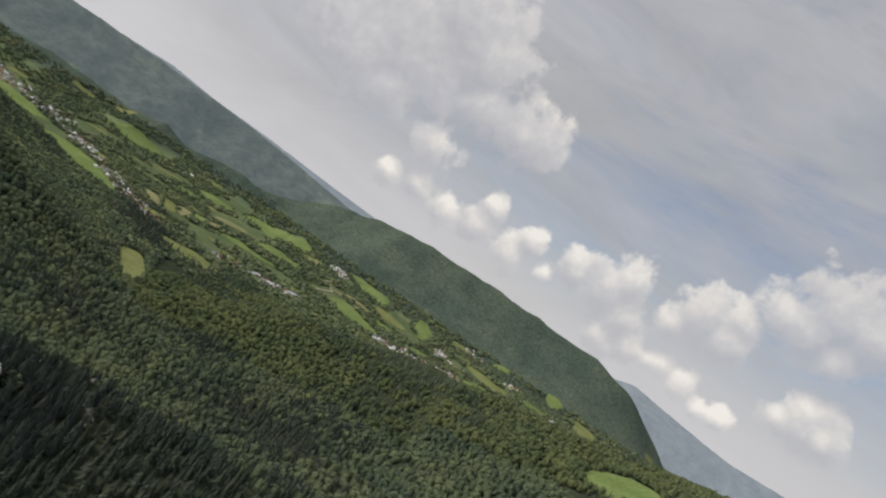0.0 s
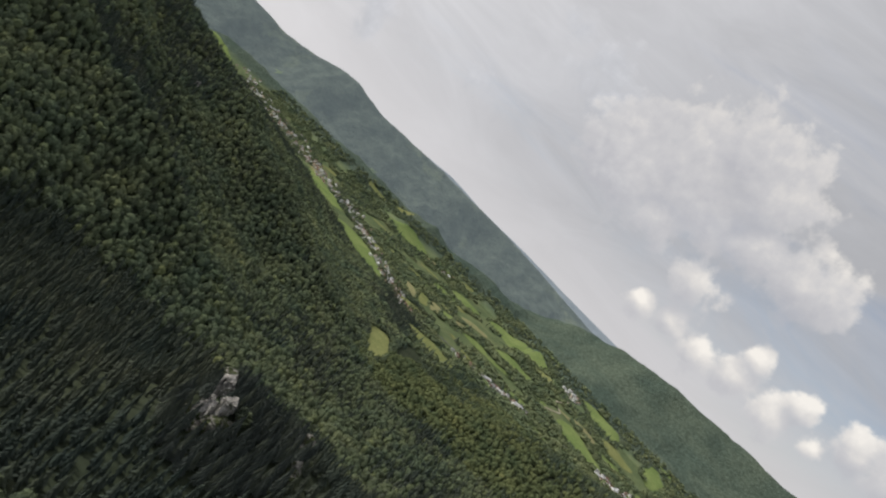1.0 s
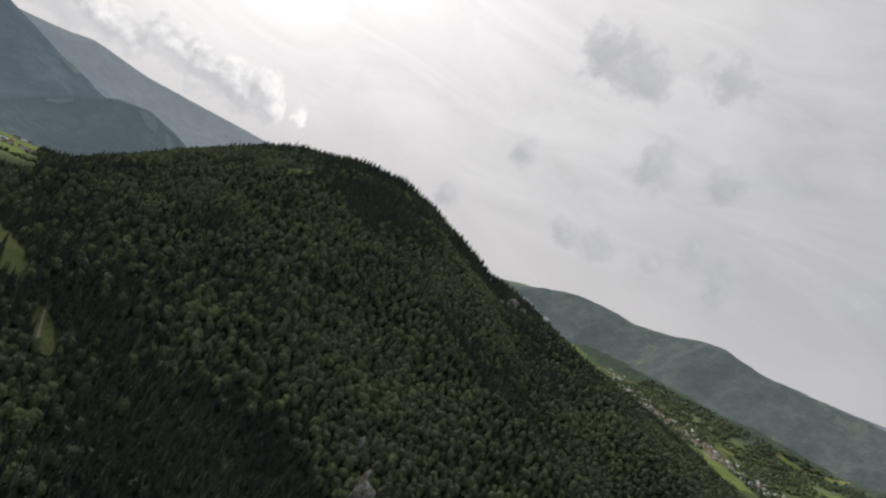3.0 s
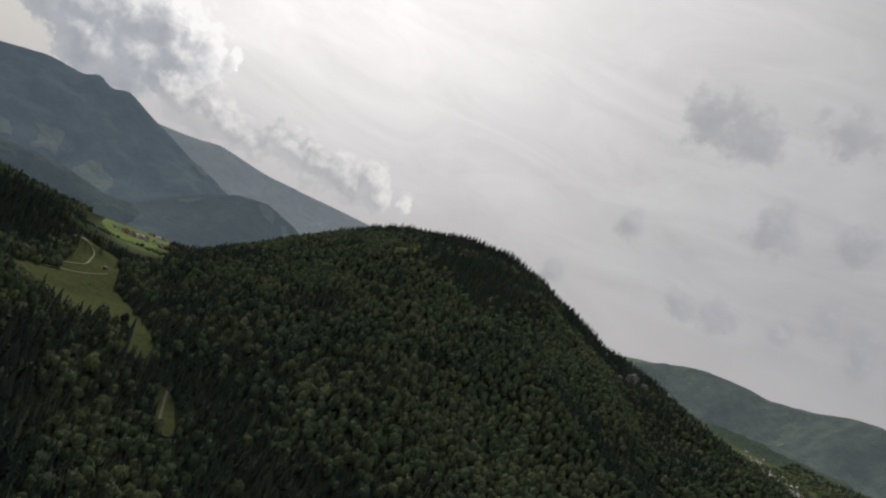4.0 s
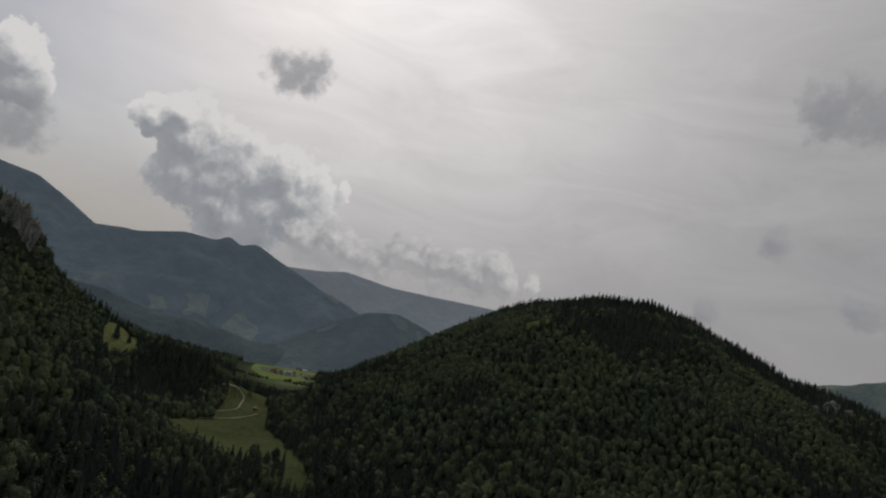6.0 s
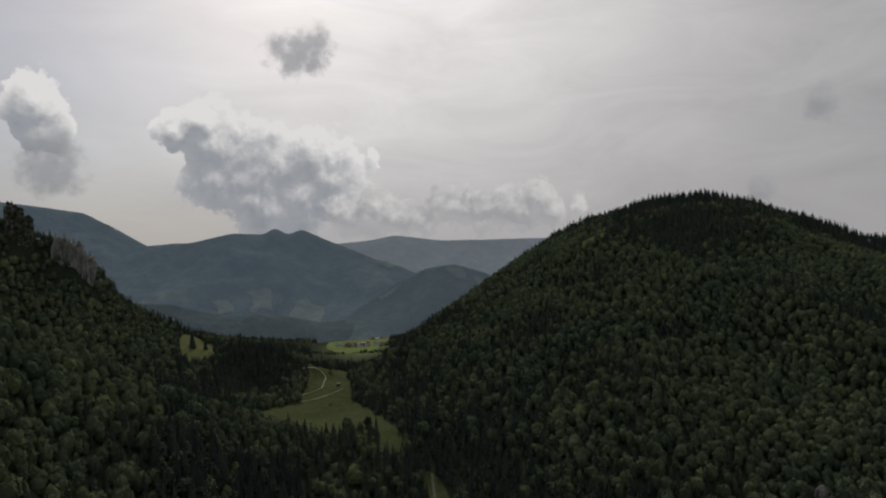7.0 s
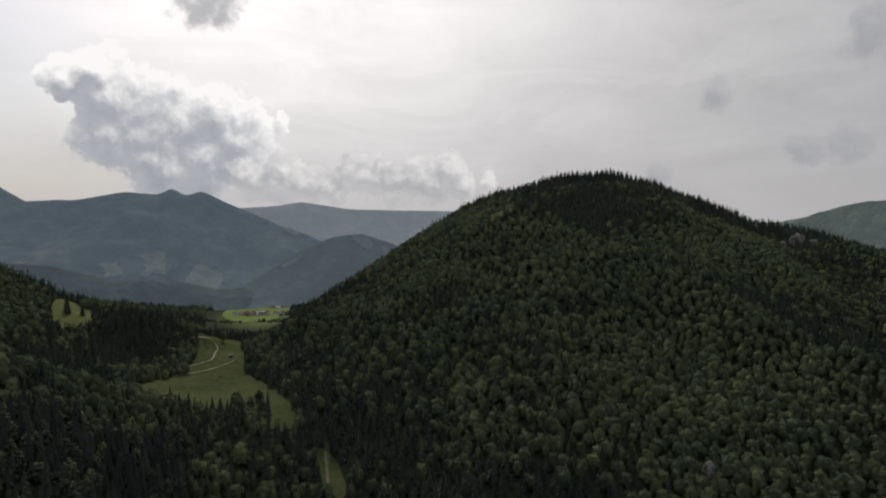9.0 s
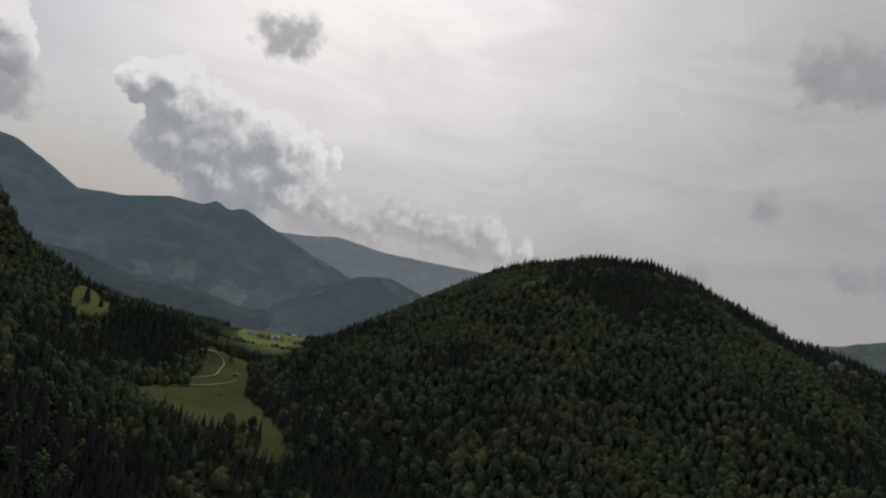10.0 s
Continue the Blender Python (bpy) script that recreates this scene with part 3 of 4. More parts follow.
def inside(x, y, pts):
    hit = np.zeros(np.shape(x), bool)
    for (ax, ay), (bx, by) in zip(pts, np.roll(pts, -1, axis=0)):
        if ay != by:
            hit ^= ((ay > y) != (by > y)) & (x < (bx - ax) * (y - ay) / (by - ay) + ax)
    return hit


def patch(name, pts, mat, label, lift=1.2, wobble=5.0, keep_clear=True):
    """A piece of open land, laid on the ground inside an outline."""
    edge = rounded(pts)
    mid = edge.mean(axis=0)
    edge = mid + (edge - mid) * (1 + 0.22 * fbm(edge[:, 0], edge[:, 1], 55, 3, 79))[:, None]
    edge = edge + np.stack([fbm(edge[:, 0], edge[:, 1], 30, 2, 77), fbm(edge[:, 0], edge[:, 1], 30, 2, 78)], 1) * wobble
    rings = max(5, int(np.hypot(*(edge - mid).T).max() / 9))
    f = np.linspace(0.02, 1, rings)
    X, Y = mid[0] + f[:, None] * (np.append(edge[:, 0], edge[0, 0]) - mid[0]), mid[1] + f[:, None] * (np.append(edge[:, 1], edge[0, 1]) - mid[1])
    ob = sheet(name, X, Y, ground(X, Y) + lift, mat)
    if keep_clear:
        CLEAR.append(edge)
    return tagged(ob, label, "meadow", kind="structure")


def strip(name, pts, width, mat, label, lift=1.8, category="track"):
    """A track or a stream bed on the ground along a line."""
    pts = np.array(pts, float)
    length = np.concatenate([[0], np.cumsum(np.hypot(*np.diff(pts, axis=0).T))])
    s = np.linspace(0, length[-1], max(8, int(length[-1] / 6)))
    cx, cy = np.interp(s, length, pts[:, 0]), np.interp(s, length, pts[:, 1])
    for _ in range(3):
        cx[1:-1], cy[1:-1] = (cx[:-2] + cx[1:-1] + cx[2:]) / 3, (cy[:-2] + cy[1:-1] + cy[2:]) / 3
    tx, ty = np.gradient(cx), np.gradient(cy)
    tl = np.hypot(tx, ty) + 1e-9
    w = width * (1 + 0.35 * fbm(cx, cy, 18, 2, 5))
    u = np.array([-0.5, 0, 0.5])
    X, Y = cx[:, None] + (ty / tl * w)[:, None] * u, cy[:, None] - (tx / tl * w)[:, None] * u
    return tagged(sheet(name, X, Y, ground(X, Y) + lift, mat), label, category, kind="structure")


GREEN = "bright green mown meadow on the valley floor"
SLOPE = "light green meadow on the wooded slope"
patch("meadow", [(-308, 1100), (-285, 1125), (-222, 1095), (-188, 885), (-150, 780), (-112, 715), (-66, 612), (-100, 585), (-140, 635), (-182, 650), (-255, 715), (-262, 766), (-232, 820), (-262, 960)], M_PASTURE_SHADE, "olive green pasture with painted shade at the bottom of the side valley", 1.0, 4)
patch("meadow", [(-330, 1440), (-420, 1720), (-470, 1960), (-400, 2080), (-290, 2080), (-262, 1800), (-250, 1600), (-262, 1440)], M_MEADOW, "bright green meadow behind the hamlet in the side valley")
patch("meadow", [(-486, 1022), (-468, 1050), (-434, 1038), (-414, 985), (-402, 935), (-422, 914), (-448, 942), (-472, 980)], M_GLADE, "small yellow-green clearing on the wooded slope", 1.2, 3)
patch("meadow", [(-420, 1290), (-395, 1310), (-365, 1240), (-385, 1225)], M_PASTURE, "small yellow-green clearing behind the wooded knoll", 1.2, 3)
patch("meadow", [(160, 1050), (172, 1085), (205, 1100), (215, 1070), (190, 1040)], M_GLADE, "small light green glade high on the wooded hill", 1.5, 4)
patch("meadow", [(-66, 592), (-50, 590), (-28, 530), (-40, 520), (-56, 560)], M_PASTURE_SHADE, "narrow grassy strip along the stream", 1.0, 3)
patch("meadow", [(2250, 1760), (2350, 1800), (2200, 1470), (2110, 1400), (2020, 1460), (2080, 1580)], M_MEADOW, GREEN)
patch("meadow", [(1930, 1280), (1995, 1310), (2060, 1190), (1815, 890), (1690, 825), (1720, 940), (1755, 1075)], M_MEADOW, GREEN)
patch("meadow", [(2460, 2750), (2560, 2980), (2620, 3300), (2560, 3300), (2470, 2980), (2400, 2700)], M_MEADOW, GREEN)
patch("meadow", [(2680, 1570), (2745, 1530), (2790, 1400), (2780, 1300), (2670, 1330), (2630, 1450)], M_MEADOW, SLOPE)
for k, mat in enumerate((M_STRAW, M_PASTURE, M_STRAW, M_MEADOW, M_STRAW)):
    a, b = k / 5.2, (k + 0.8) / 5.2
    low, high_ = (lambda f: (1905 + f * 290, 835 - f * 130)), (lambda f: (2100 + f * 245, 975 - f * 255))
    patch("field", [low(a), (np.add(low(a), high_(a)) / 2).tolist(), high_(a), high_(b), (np.add(low(b), high_(b)) / 2).tolist(), low(b)], mat, "narrow straw-coloured field strips beside the village", 1.4, 4)
patch("meadow", [(2639, 1060), (2700, 967), (2689, 858), (2611, 858), (2575, 952)], M_MEADOW, SLOPE)
patch("meadow", [(2698, 818), (2790, 787), (2790, 659), (2795, 535), (2667, 454), (2549, 572), (2630, 713)], M_MEADOW, SLOPE)
patch("meadow", [(2623, -50), (2735, -85), (2620, -155), (2440, -100)], M_MEADOW, SLOPE)
patch("meadow", [(2254, 259), (2310, 225), (2260, 105), (2165, 20), (2090, 78), (2135, 178)], M_MEADOW, GREEN)
patch("meadow", [(2710, 295), (2755, 247), (2700, 75), (2570, 80), (2615, 206)], M_MEADOW, SLOPE)
patch("meadow", [(2800, -690), (2830, -770), (2740, -800), (2680, -730)], M_MEADOW, SLOPE)
patch("meadow", [(2740, -850), (2700, -980), (2610, -930), (2600, -840)], M_PASTURE, SLOPE)
patch("meadow", [(2600, -300), (2560, -403), (2530, -520), (2430, -501), (2455, -376)], M_PASTURE, SLOPE)
patch("meadow", [(1102, -470), (1120, -517), (1085, -570), (1000, -580), (940, -470), (1000, -440)], M_MEADOW, "bright green meadow on the near wooded shoulder")
patch("meadow", [(3012, -1280), (3130, -1404), (2940, -1340)], M_PASTURE, SLOPE)
patch("meadow", [(1225, 535), (1300, 515), (1100, 395), (1000, 395), (1080, 450)], M_PASTURE, "yellow-green clearing at the mouth of the side valley", 1.2, 6)
patch("meadow", [(1560, 640), (1640, 560), (1600, 430), (1520, 470), (1500, 580)], M_PASTURE, "scrubby green pasture near the village", 1.2, 8)
patch("meadow", [(2330, 620), (2420, 560), (2380, 400), (2290, 430)], M_MEADOW, GREEN)
patch("meadow", [(2350, -300), (2420, -420), (2330, -520), (2250, -380)], M_MEADOW, GREEN)
patch("meadow", [(2480, 160), (2540, 60), (2480, -60), (2420, 40)], M_PASTURE, SLOPE)
# small fields scattered over the lower slopes
plots = random.Random(12)
made = 0
for _ in range(600):
    px, py = plots.uniform(1750, 2950), plots.uniform(-1150, 1900)
    pz = float(ground(px, py))
    if made >= 75 or not -262 < pz < -90 or any(np.hypot(*(e.mean(axis=0) - (px, py))) < 60 + np.ptp(e, axis=0).max() * 0.4 for e in CLEAR):
        continue
    l, w, turn = plots.uniform(28, 75), plots.uniform(14, 32), math.radians(plots.uniform(75, 130))
    ring = [(px + r_ * (l * math.cos(a) * math.cos(turn) - w * math.sin(a) * math.sin(turn)), py + r_ * (l * math.cos(a) * math.sin(turn) + w * math.sin(a) * math.cos(turn))) for a, r_ in ((k * math.pi / 4, plots.uniform(0.8, 1.25)) for k in range(8))]
    patch("field", ring, plots.choice((M_MEADOW, M_MEADOW, M_PASTURE, M_PASTURE, M_STRAW)), "small green and yellowish field on the lower slope", 1.6, 5)
    made += 1
TRACK = "pale gravel track across grass"
strip("track", [(-268, 945), (-262, 962), (-254, 985), (-241, 978), (-234, 945), (-230, 919), (-225, 888), (-236, 872), (-245, 856)], 1.7, M_GRAVEL, TRACK)
strip("track", [(-196, 882), (-200, 870), (-211, 860), (-221, 840), (-236, 824), (-248, 800)], 1.4, M_GRAVEL, TRACK)
strip("track", [(2090, 275), (2180, 330), (2250, 296), (2310, 260), (2400, 320), (2470, 290), (2560, 310), (2640, 330)], 7.0, M_GRAVEL, "pale road winding up the slope to a hamlet", 2.4)
strip("road", [(2400, 2250), (2330, 1800), (2215, 1420), (2120, 1200), (2000, 1040), (1760, 800), (1740, 720), (1790, 530), (1840, 430), (1930, 285), (2090, 40), (2170, -150), (2290, -320), (2480, -640)], 6.5, material("asphalt_road", grassy((0.10, 0.10, 0.10), (0.15, 0.15, 0.145))), "grey road through the villages", 2.4, "road")
strip("stream_bed", [(-52, 585), (-40, 500), (-16, 462), (40, 420), (84, 385), (120, 340)], 2.6, M_STREAM, "pale stony stream bed in the ravine", 1.4, "stream")


# ---------------------------------------------------------------- crags
def part(name, bm, mat, parent, label=""):
    me = bpy.data.meshes.new(name)
    bm.to_mesh(me)
    bm.free()
    me.materials.append(mat)
    ob = new(name, me)
    ob.parent = parent
    return tagged(ob, label) if label else ob


CRAGS = []


def crag(place, size, yaw, seed, label, lean=0.0, group="", name="rock_outcrop", mat=M_STONE, bare_=1.0):
    """A broken limestone face or pinnacle that grows out of the ground."""
    bm = bmesh.new()
    bmesh.ops.create_icosphere(bm, subdivisions=5 if size[2] > 14 else 4, radius=1.0)
    off = Vector((seed * 13.7, seed * 5.1, seed * 9.3))
    for v in bm.verts:
        p = v.co.copy()
        boxy = Vector([math.copysign(abs(c) ** (0.45 if name == "cliff" else 0.6), c) for c in p])
        slab = noise.noise(Vector((boxy.x * 2.2, boxy.y * 2.2, boxy.z * 0.7)) + off)
        crack = abs(noise.noise(Vector((boxy.x * 4.5, boxy.y * 4.5, boxy.z * 1.3)) + off * 2))
        grit = noise.fractal(boxy * 6 + off, 0.9, 2.1, 4)
        f = 0.84 + 0.44 * slab - 0.30 * (1 - min(crack * 4, 1)) + 0.10 * grit
        v.co = Vector((boxy.x * f * size[0], boxy.y * f * size[1], (boxy.z * (0.9 + 0.25 * noise.noise(boxy * 1.6 + off * 3)) + 0.05 * grit) * size[2]))
        v.co.x += lean * v.co.z
    for f in bm.faces:
        f.smooth = False
    me = bpy.data.meshes.new(name)
    bm.to_mesh(me)
    bm.free()
    me.materials.append(mat)
    ob = new(name, me)
    x, y, up = place
    ob.matrix_world = pose(x, y, float(ground(x, y)) + up, 0, 0, yaw)
    if name != "cliff":
        CRAGS.append((x, y, max(size[0], size[1]) * 0.6 * bare_))
    d = math.hypot(x + 60, y + 40)
    reach, clear = (14, 8) if name == "cliff" else (size[2] * 0.8 * bare_, size[0] * 0.9 * bare_)
    CRAGS.append((x - (x + 60) / d * reach, y - (y + 40) / d * reach, clear))
    return tagged(ob, label, "rock", group)


CRAG = "pale grey limestone crag standing out of the forest"
crag((238, 437, 9), (11, 9, 25), 25, 1, CRAG, 0.15, "crags above the ravine", mat=M_CLIFF, bare_=0.9)
crag((244, 456, 18), (5, 4, 14), 10, 2, CRAG, 0.15, "crags above the ravine", bare_=0.8)
crag((236, 388, 6), (11, 9, 22), 60, 3, CRAG, 0.1, "crags above the ravine", mat=M_CLIFF, bare_=0.9)
crag((252, 512, 8), (5, 5, 12), 0, 4, "small grey limestone pinnacle in the forest")
NEARCRAG = "cracked grey limestone outcrop on the near spur"
for x, y, up, size, yaw, seed in ((309, 152, 0, (10, 7, 14), 27, 5), (325, 162, 1, (11, 8, 15), 36, 6), (309, 138, -2, (12, 9, 13), 20, 7), (317, 146, 0, (10, 7, 14), 30, 21), (303, 160, -3, (6, 4, 10), 40, 22), (318, 134, -4, (9, 8, 10), 10, 23), (333, 168, 1, (10, 8, 14), 45, 26), (300, 145, -4, (7, 6, 9), 15, 27)):
    crag((x, y, up), size, yaw, seed, NEARCRAG, 0.12, "outcrops on the spur", mat=M_STONE_GREEN if seed in (7, 22, 23, 26, 27) else M_STONE, bare_=0.5)
for x, y, size, seed in ((374, 104, (6, 8, 11), 8), (352, 88, (5, 6, 9), 24), (341, 80, (4, 5, 9), 25)):
    crag((x, y, 0), size, 40, seed, "low ochre-grey limestone outcrop among trees", 0.2, "outcrops on the spur", mat=M_STONE_GREEN)
SCAR = "whitish limestone scar near the skyline of the wooded hill"
crag((775, 1195, 1), (20, 12, 22), 40, 9, SCAR, 0.2, "scars on the hill", mat=M_CLIFF)
crag((800, 1186, -2), (11, 8, 17), 10, 10, SCAR, 0.1, "scars on the hill", mat=M_CLIFF)
crag((722, 1160, 0), (10, 7, 17), 80, 11, SCAR, 0, "scars on the hill", mat=M_CLIFF)
crag((690, 1128, -2), (5, 5, 12), 30, 12, SCAR, 0, "scars on the hill")
crag((740, 1275, 2), (7, 5, 9), 30, 17, SCAR, 0, "scars on the hill")
crag((755, 893, 2), (5, 5, 10), 30, 13, "small pale limestone pinnacle in the forest", 0, "scars on the hill")
CLIFF_LABEL = "tall pale limestone cliff with trees on its top"
for x, y, up, size, yaw, seed in ((-606, 966, -8, (12, 11, 34), 50, 14), (-618, 956, -4, (13, 11, 40), 30, 15), (-634, 948, -6, (14, 10, 36), 14, 18), (-592, 974, -14, (9, 8, 22), 60, 16), (-680, 934, 4, (12, 9, 34), 22, 28), (-694, 928, 8, (12, 9, 36), 12, 29)):
    crag((x, y, up), size, yaw, seed, CLIFF_LABEL if size[2] > 25 else "broken limestone buttress at the foot of the cliff", 0.05, "buttresses of the cliff", name="cliff", mat=M_STONE_GREEN if x < -650 else M_CLIFF)

# ---------------------------------------------------------------- villages
PLASTER = [material("plaster_" + n, grassy(a, b), 0.85) for n, a, b in (("white", (0.66, 0.65, 0.62), (0.80, 0.79, 0.76)), ("cream", (0.55, 0.50, 0.40), (0.68, 0.62, 0.50)), ("grey", (0.36, 0.35, 0.33), (0.46, 0.45, 0.42)))]
TILES = [material("roof_" + n, grassy(a, b), 0.75) for n, a, b in (("red", (0.17, 0.105, 0.082), (0.25, 0.155, 0.12)), ("brown", (0.12, 0.075, 0.055), (0.18, 0.12, 0.09)), ("grey", (0.20, 0.20, 0.20), (0.32, 0.32, 0.32)), ("tin", (0.50, 0.51, 0.52), (0.62, 0.63, 0.64)))]
M_PANE = material("dark_window", lambda n, p: (n.ramp(n.noise(p, 0.5), [(0.3, 0.02), (0.7, 0.05)]), None, 0), 0.15, 0.5)


def house(wall, tile, length, width, eaves, ridge, label):
    """A gabled house: walls, roof, chimney and windows; its base at the origin, sunk a little for slopes."""
    base = new("house")
    bm = bmesh.new()
    l, w = length / 2, width / 2
    ring = [bm.verts.new(p) for p in ((-l, -w, -3), (l, -w, -3), (l, w, -3), (-l, w, -3))]
    top = [bm.verts.new(p) for p in ((-l, -w, eaves), (l, -w, eaves), (l, w, eaves), (-l, w, eaves))]
    a, b = bm.verts.new((-l, 0, ridge - 0.3)), bm.verts.new((l, 0, ridge - 0.3))
    for i in range(4):
        bm.faces.new((ring[i], ring[(i + 1) % 4], top[(i + 1) % 4], top[i]))
    bm.faces.new((top[1], top[2], b))
    bm.faces.new((top[3], top[0], a))
    part("wall", bm, wall, base)
    bm = bmesh.new()
    drop = (ridge - eaves) / w
    for s in (-1, 1):
        lo, hi = (s * (w + 0.6), eaves - 0.6 * drop), (0, ridge)
        vs = [bm.verts.new((x, y, z + t)) for t in (0, 0.3) for x, (y, z) in ((-l - 0.6, lo), (l + 0.6, lo), (l + 0.6, hi), (-l - 0.6, hi))]
        for f in ((0, 1, 2, 3), (4, 5, 6, 7), (0, 1, 5, 4), (1, 2, 6, 5), (2, 3, 7, 6), (3, 0, 4, 7)):
            bm.faces.new([vs[i] for i in f])
    bmesh.ops.recalc_face_normals(bm, faces=bm.faces)
    part("roof", bm, tile, base)
    bm = bmesh.new()
    bmesh.ops.create_cube(bm, size=1.0, matrix=pose(l * 0.4, w * 0.2, ridge + 0.2) @ Matrix.Diagonal((0.7, 0.7, 2.0, 1)))
    part("chimney", bm, TILES[1], base)
    for s in (-1, 1):
        for k in (-0.5, 0.5):
            bm = bmesh.new()
            bmesh.ops.create_cube(bm, size=1.0, matrix=pose(k * l, s * w, eaves * 0.55) @ Matrix.Diagonal((1.3, 0.12, 1.4, 1)))
            part("window", bm, M_PANE, base)
    return tagged(base, label, "house", "houses of the valley")


rng = random.Random(4)
KINDS = [house(PLASTER[0], TILES[0], 11.1, 7.7, 3.9, 7.4, "white plastered house with a red tiled gable roof"),
         house(PLASTER[0], TILES[2], 10.2, 7.7, 4.3, 7.5, "white plastered house with a grey gable roof"),
         house(PLASTER[1], TILES[1], 12.0, 7.7, 3.8, 7.4, "cream house with a brown tiled gable roof"),
         house(PLASTER[2], TILES[1], 9.4, 6.9, 3.4, 6.5, "grey rendered house with a brown gable roof"),
         house(PLASTER[0], TILES[3], 15.4, 9.4, 3.6, 6.5, "long white building with a pale metal roof"),
         house(PLASTER[1], TILES[0], 9.4, 7.7, 4.6, 8.1, "tall cream house with a red tiled roof")]
SITES, HOMES = [], []


def village(ax, ay, bx, by, spread, count):
    """Houses along a line, on both sides of it."""
    turn = math.degrees(math.atan2(by - ay, bx - ax))
    for _ in range(count * 3):
        f, s = rng.random(), rng.gauss(0, 1) * spread
        d = math.hypot(bx - ax, by - ay) or 1.0
        x, y = ax + f * (bx - ax) - s * (by - ay) / d, ay + f * (by - ay) + s * (bx - ax) / d
        if any(math.hypot(x - p, y - q) < 13 for p, q in HOMES):
            continue
        k = rng.choice((0, 1, 1, 1, 2, 3, 3, 4, 4, 5))
        m = pose(x, y, float(ground(x, y)) + 0.9, 0, 0, turn + rng.choice((0, 0, 90)) + rng.uniform(-14, 14))
        SITES.append((math.hypot(x, y), k, m))
        HOMES.append((x, y))
        count -= 1
        if not count:
            return


village(2570, 2850, 2440, 2126, 46, 95)
village(2430, 2100, 2300, 1430, 40, 110)
village(2240, 1400, 2080, 1130, 26, 42)
village(2040, 1070, 1730, 770, 24, 52)
village(1730, 770, 1700, 690, 18, 10)
village(2751, 1200, 2756, 1120, 18, 8)
village(1775, 540, 1835, 430, 14, 10)
village(1840, 420, 1935, 280, 14, 26)
village(2600, 340, 2650, 300, 22, 16)
village(2090, 40, 2170, -146, 24, 36)
village(2180, -160, 2290, -310, 28, 38)
village(2445, -180, 2500, -230, 18, 12)
village(2710, -320, 2750, -370, 16, 10)
village(2590, -520, 2630, -570, 14, 8)
village(2480, -640, 2540, -760, 14, 10)
village(-330, 1620, -270, 1700, 26, 24)
village(-330, 1900, -290, 1960, 16, 6)

SITES.sort(key=lambda site: site[0])
USED = set()
for _, k, m in SITES[:300]:
    if k in USED:
        copy_thing(KINDS[k], m)
    else:
        USED.add(k)
        KINDS[k].matrix_world = m


def far_village(sites):
    """The houses at the far end of the valley, too small to be told apart, in one mesh."""
    verts, faces, paint, mats = [], [], [], []
    for _, k, m in sites:
        for piece in KINDS[k].children:
            mat = piece.data.materials[0]
            if mat not in mats:
                mats.append(mat)
            base = len(verts)
            verts += [tuple(m @ v.co) for v in piece.data.vertices]
            faces += [[base + i for i in f.vertices] for f in piece.data.polygons]
            paint += [mats.index(mat)] * len(piece.data.polygons)
    me = bpy.data.meshes.new("houses")
    me.from_pydata(verts, [], faces)
    for mat in mats:
        me.materials.append(mat)
    me.polygons.foreach_set("material_index", paint)
    tagged(new("houses", me), "distant village of white and grey gabled houses", "village", kind="stuff")


far_village(SITES[300:])


# a small hut on the pasture
def hut(x, y, yaw):
    base = new("hut")
    bm = bmesh.new()
    bmesh.ops.create_cube(bm, size=1.0, matrix=pose(0, 0, 1.0) @ Matrix.Diagonal((4.6, 3.2, 4, 1)))
    part("wall", bm, TILES[1], base)
    bm = bmesh.new()
    vs = [bm.verts.new(p) for p in ((-2.7, -2.0, 2.9), (2.7, -2.0, 2.9), (2.7, 0, 4.5), (-2.7, 0, 4.5), (2.7, 2.0, 2.9), (-2.7, 2.0, 2.9))]
    bm.faces.new((vs[0], vs[1], vs[2], vs[3]))
    bm.faces.new((vs[3], vs[2], vs[4], vs[5]))
    bmesh.ops.solidify(bm, geom=bm.faces[:], thickness=0.25)
    part("roof", bm, TILES[3], base)
    base.matrix_world = pose(x, y, float(ground(x, y)) + 1.0, 0, 0, yaw)
    tagged(base, "small dark wooden hut with a pale roof", "hut")


hut(-206, 905, 30)

# ---------------------------------------------------------------- woods
TREE = np.random.RandomState(7)


def lathe(rings, sides, top, r, wild, squash=1.0):
    """A closed-topped tree crown: rings of (height, radius), drawn to a tip; wild: how uneven it is."""
    verts, faces = [], []
    for k, (z, rad) in enumerate(rings):
        for i in range(sides):
            a = 2 * math.pi * (i + 0.5 * (k % 2)) / sides + r.uniform(-0.3, 0.3) * wild
            q = rad * (1 + wild * r.uniform(-0.5, 0.5))
            verts.append((q * math.cos(a), q * math.sin(a) * squash, z + wild * r.uniform(-0.09, 0.09)))
    verts.append((r.uniform(-0.05, 0.05), r.uniform(-0.05, 0.05), top))
    n = len(rings)
    for k in range(n - 1):
        for i in range(sides):
            a, b = k * sides + i, k * sides + (i + 1) % sides
            c, d = a + sides, b + sides
            faces += [(a, b, c), (b, d, c)] if k % 2 == 0 else [(a, b, d), (a, d, c)]
    faces += [((n - 1) * sides + i, (n - 1) * sides + (i + 1) % sides, n * sides) for i in range(sides)]
    return np.array(verts), np.array(faces)


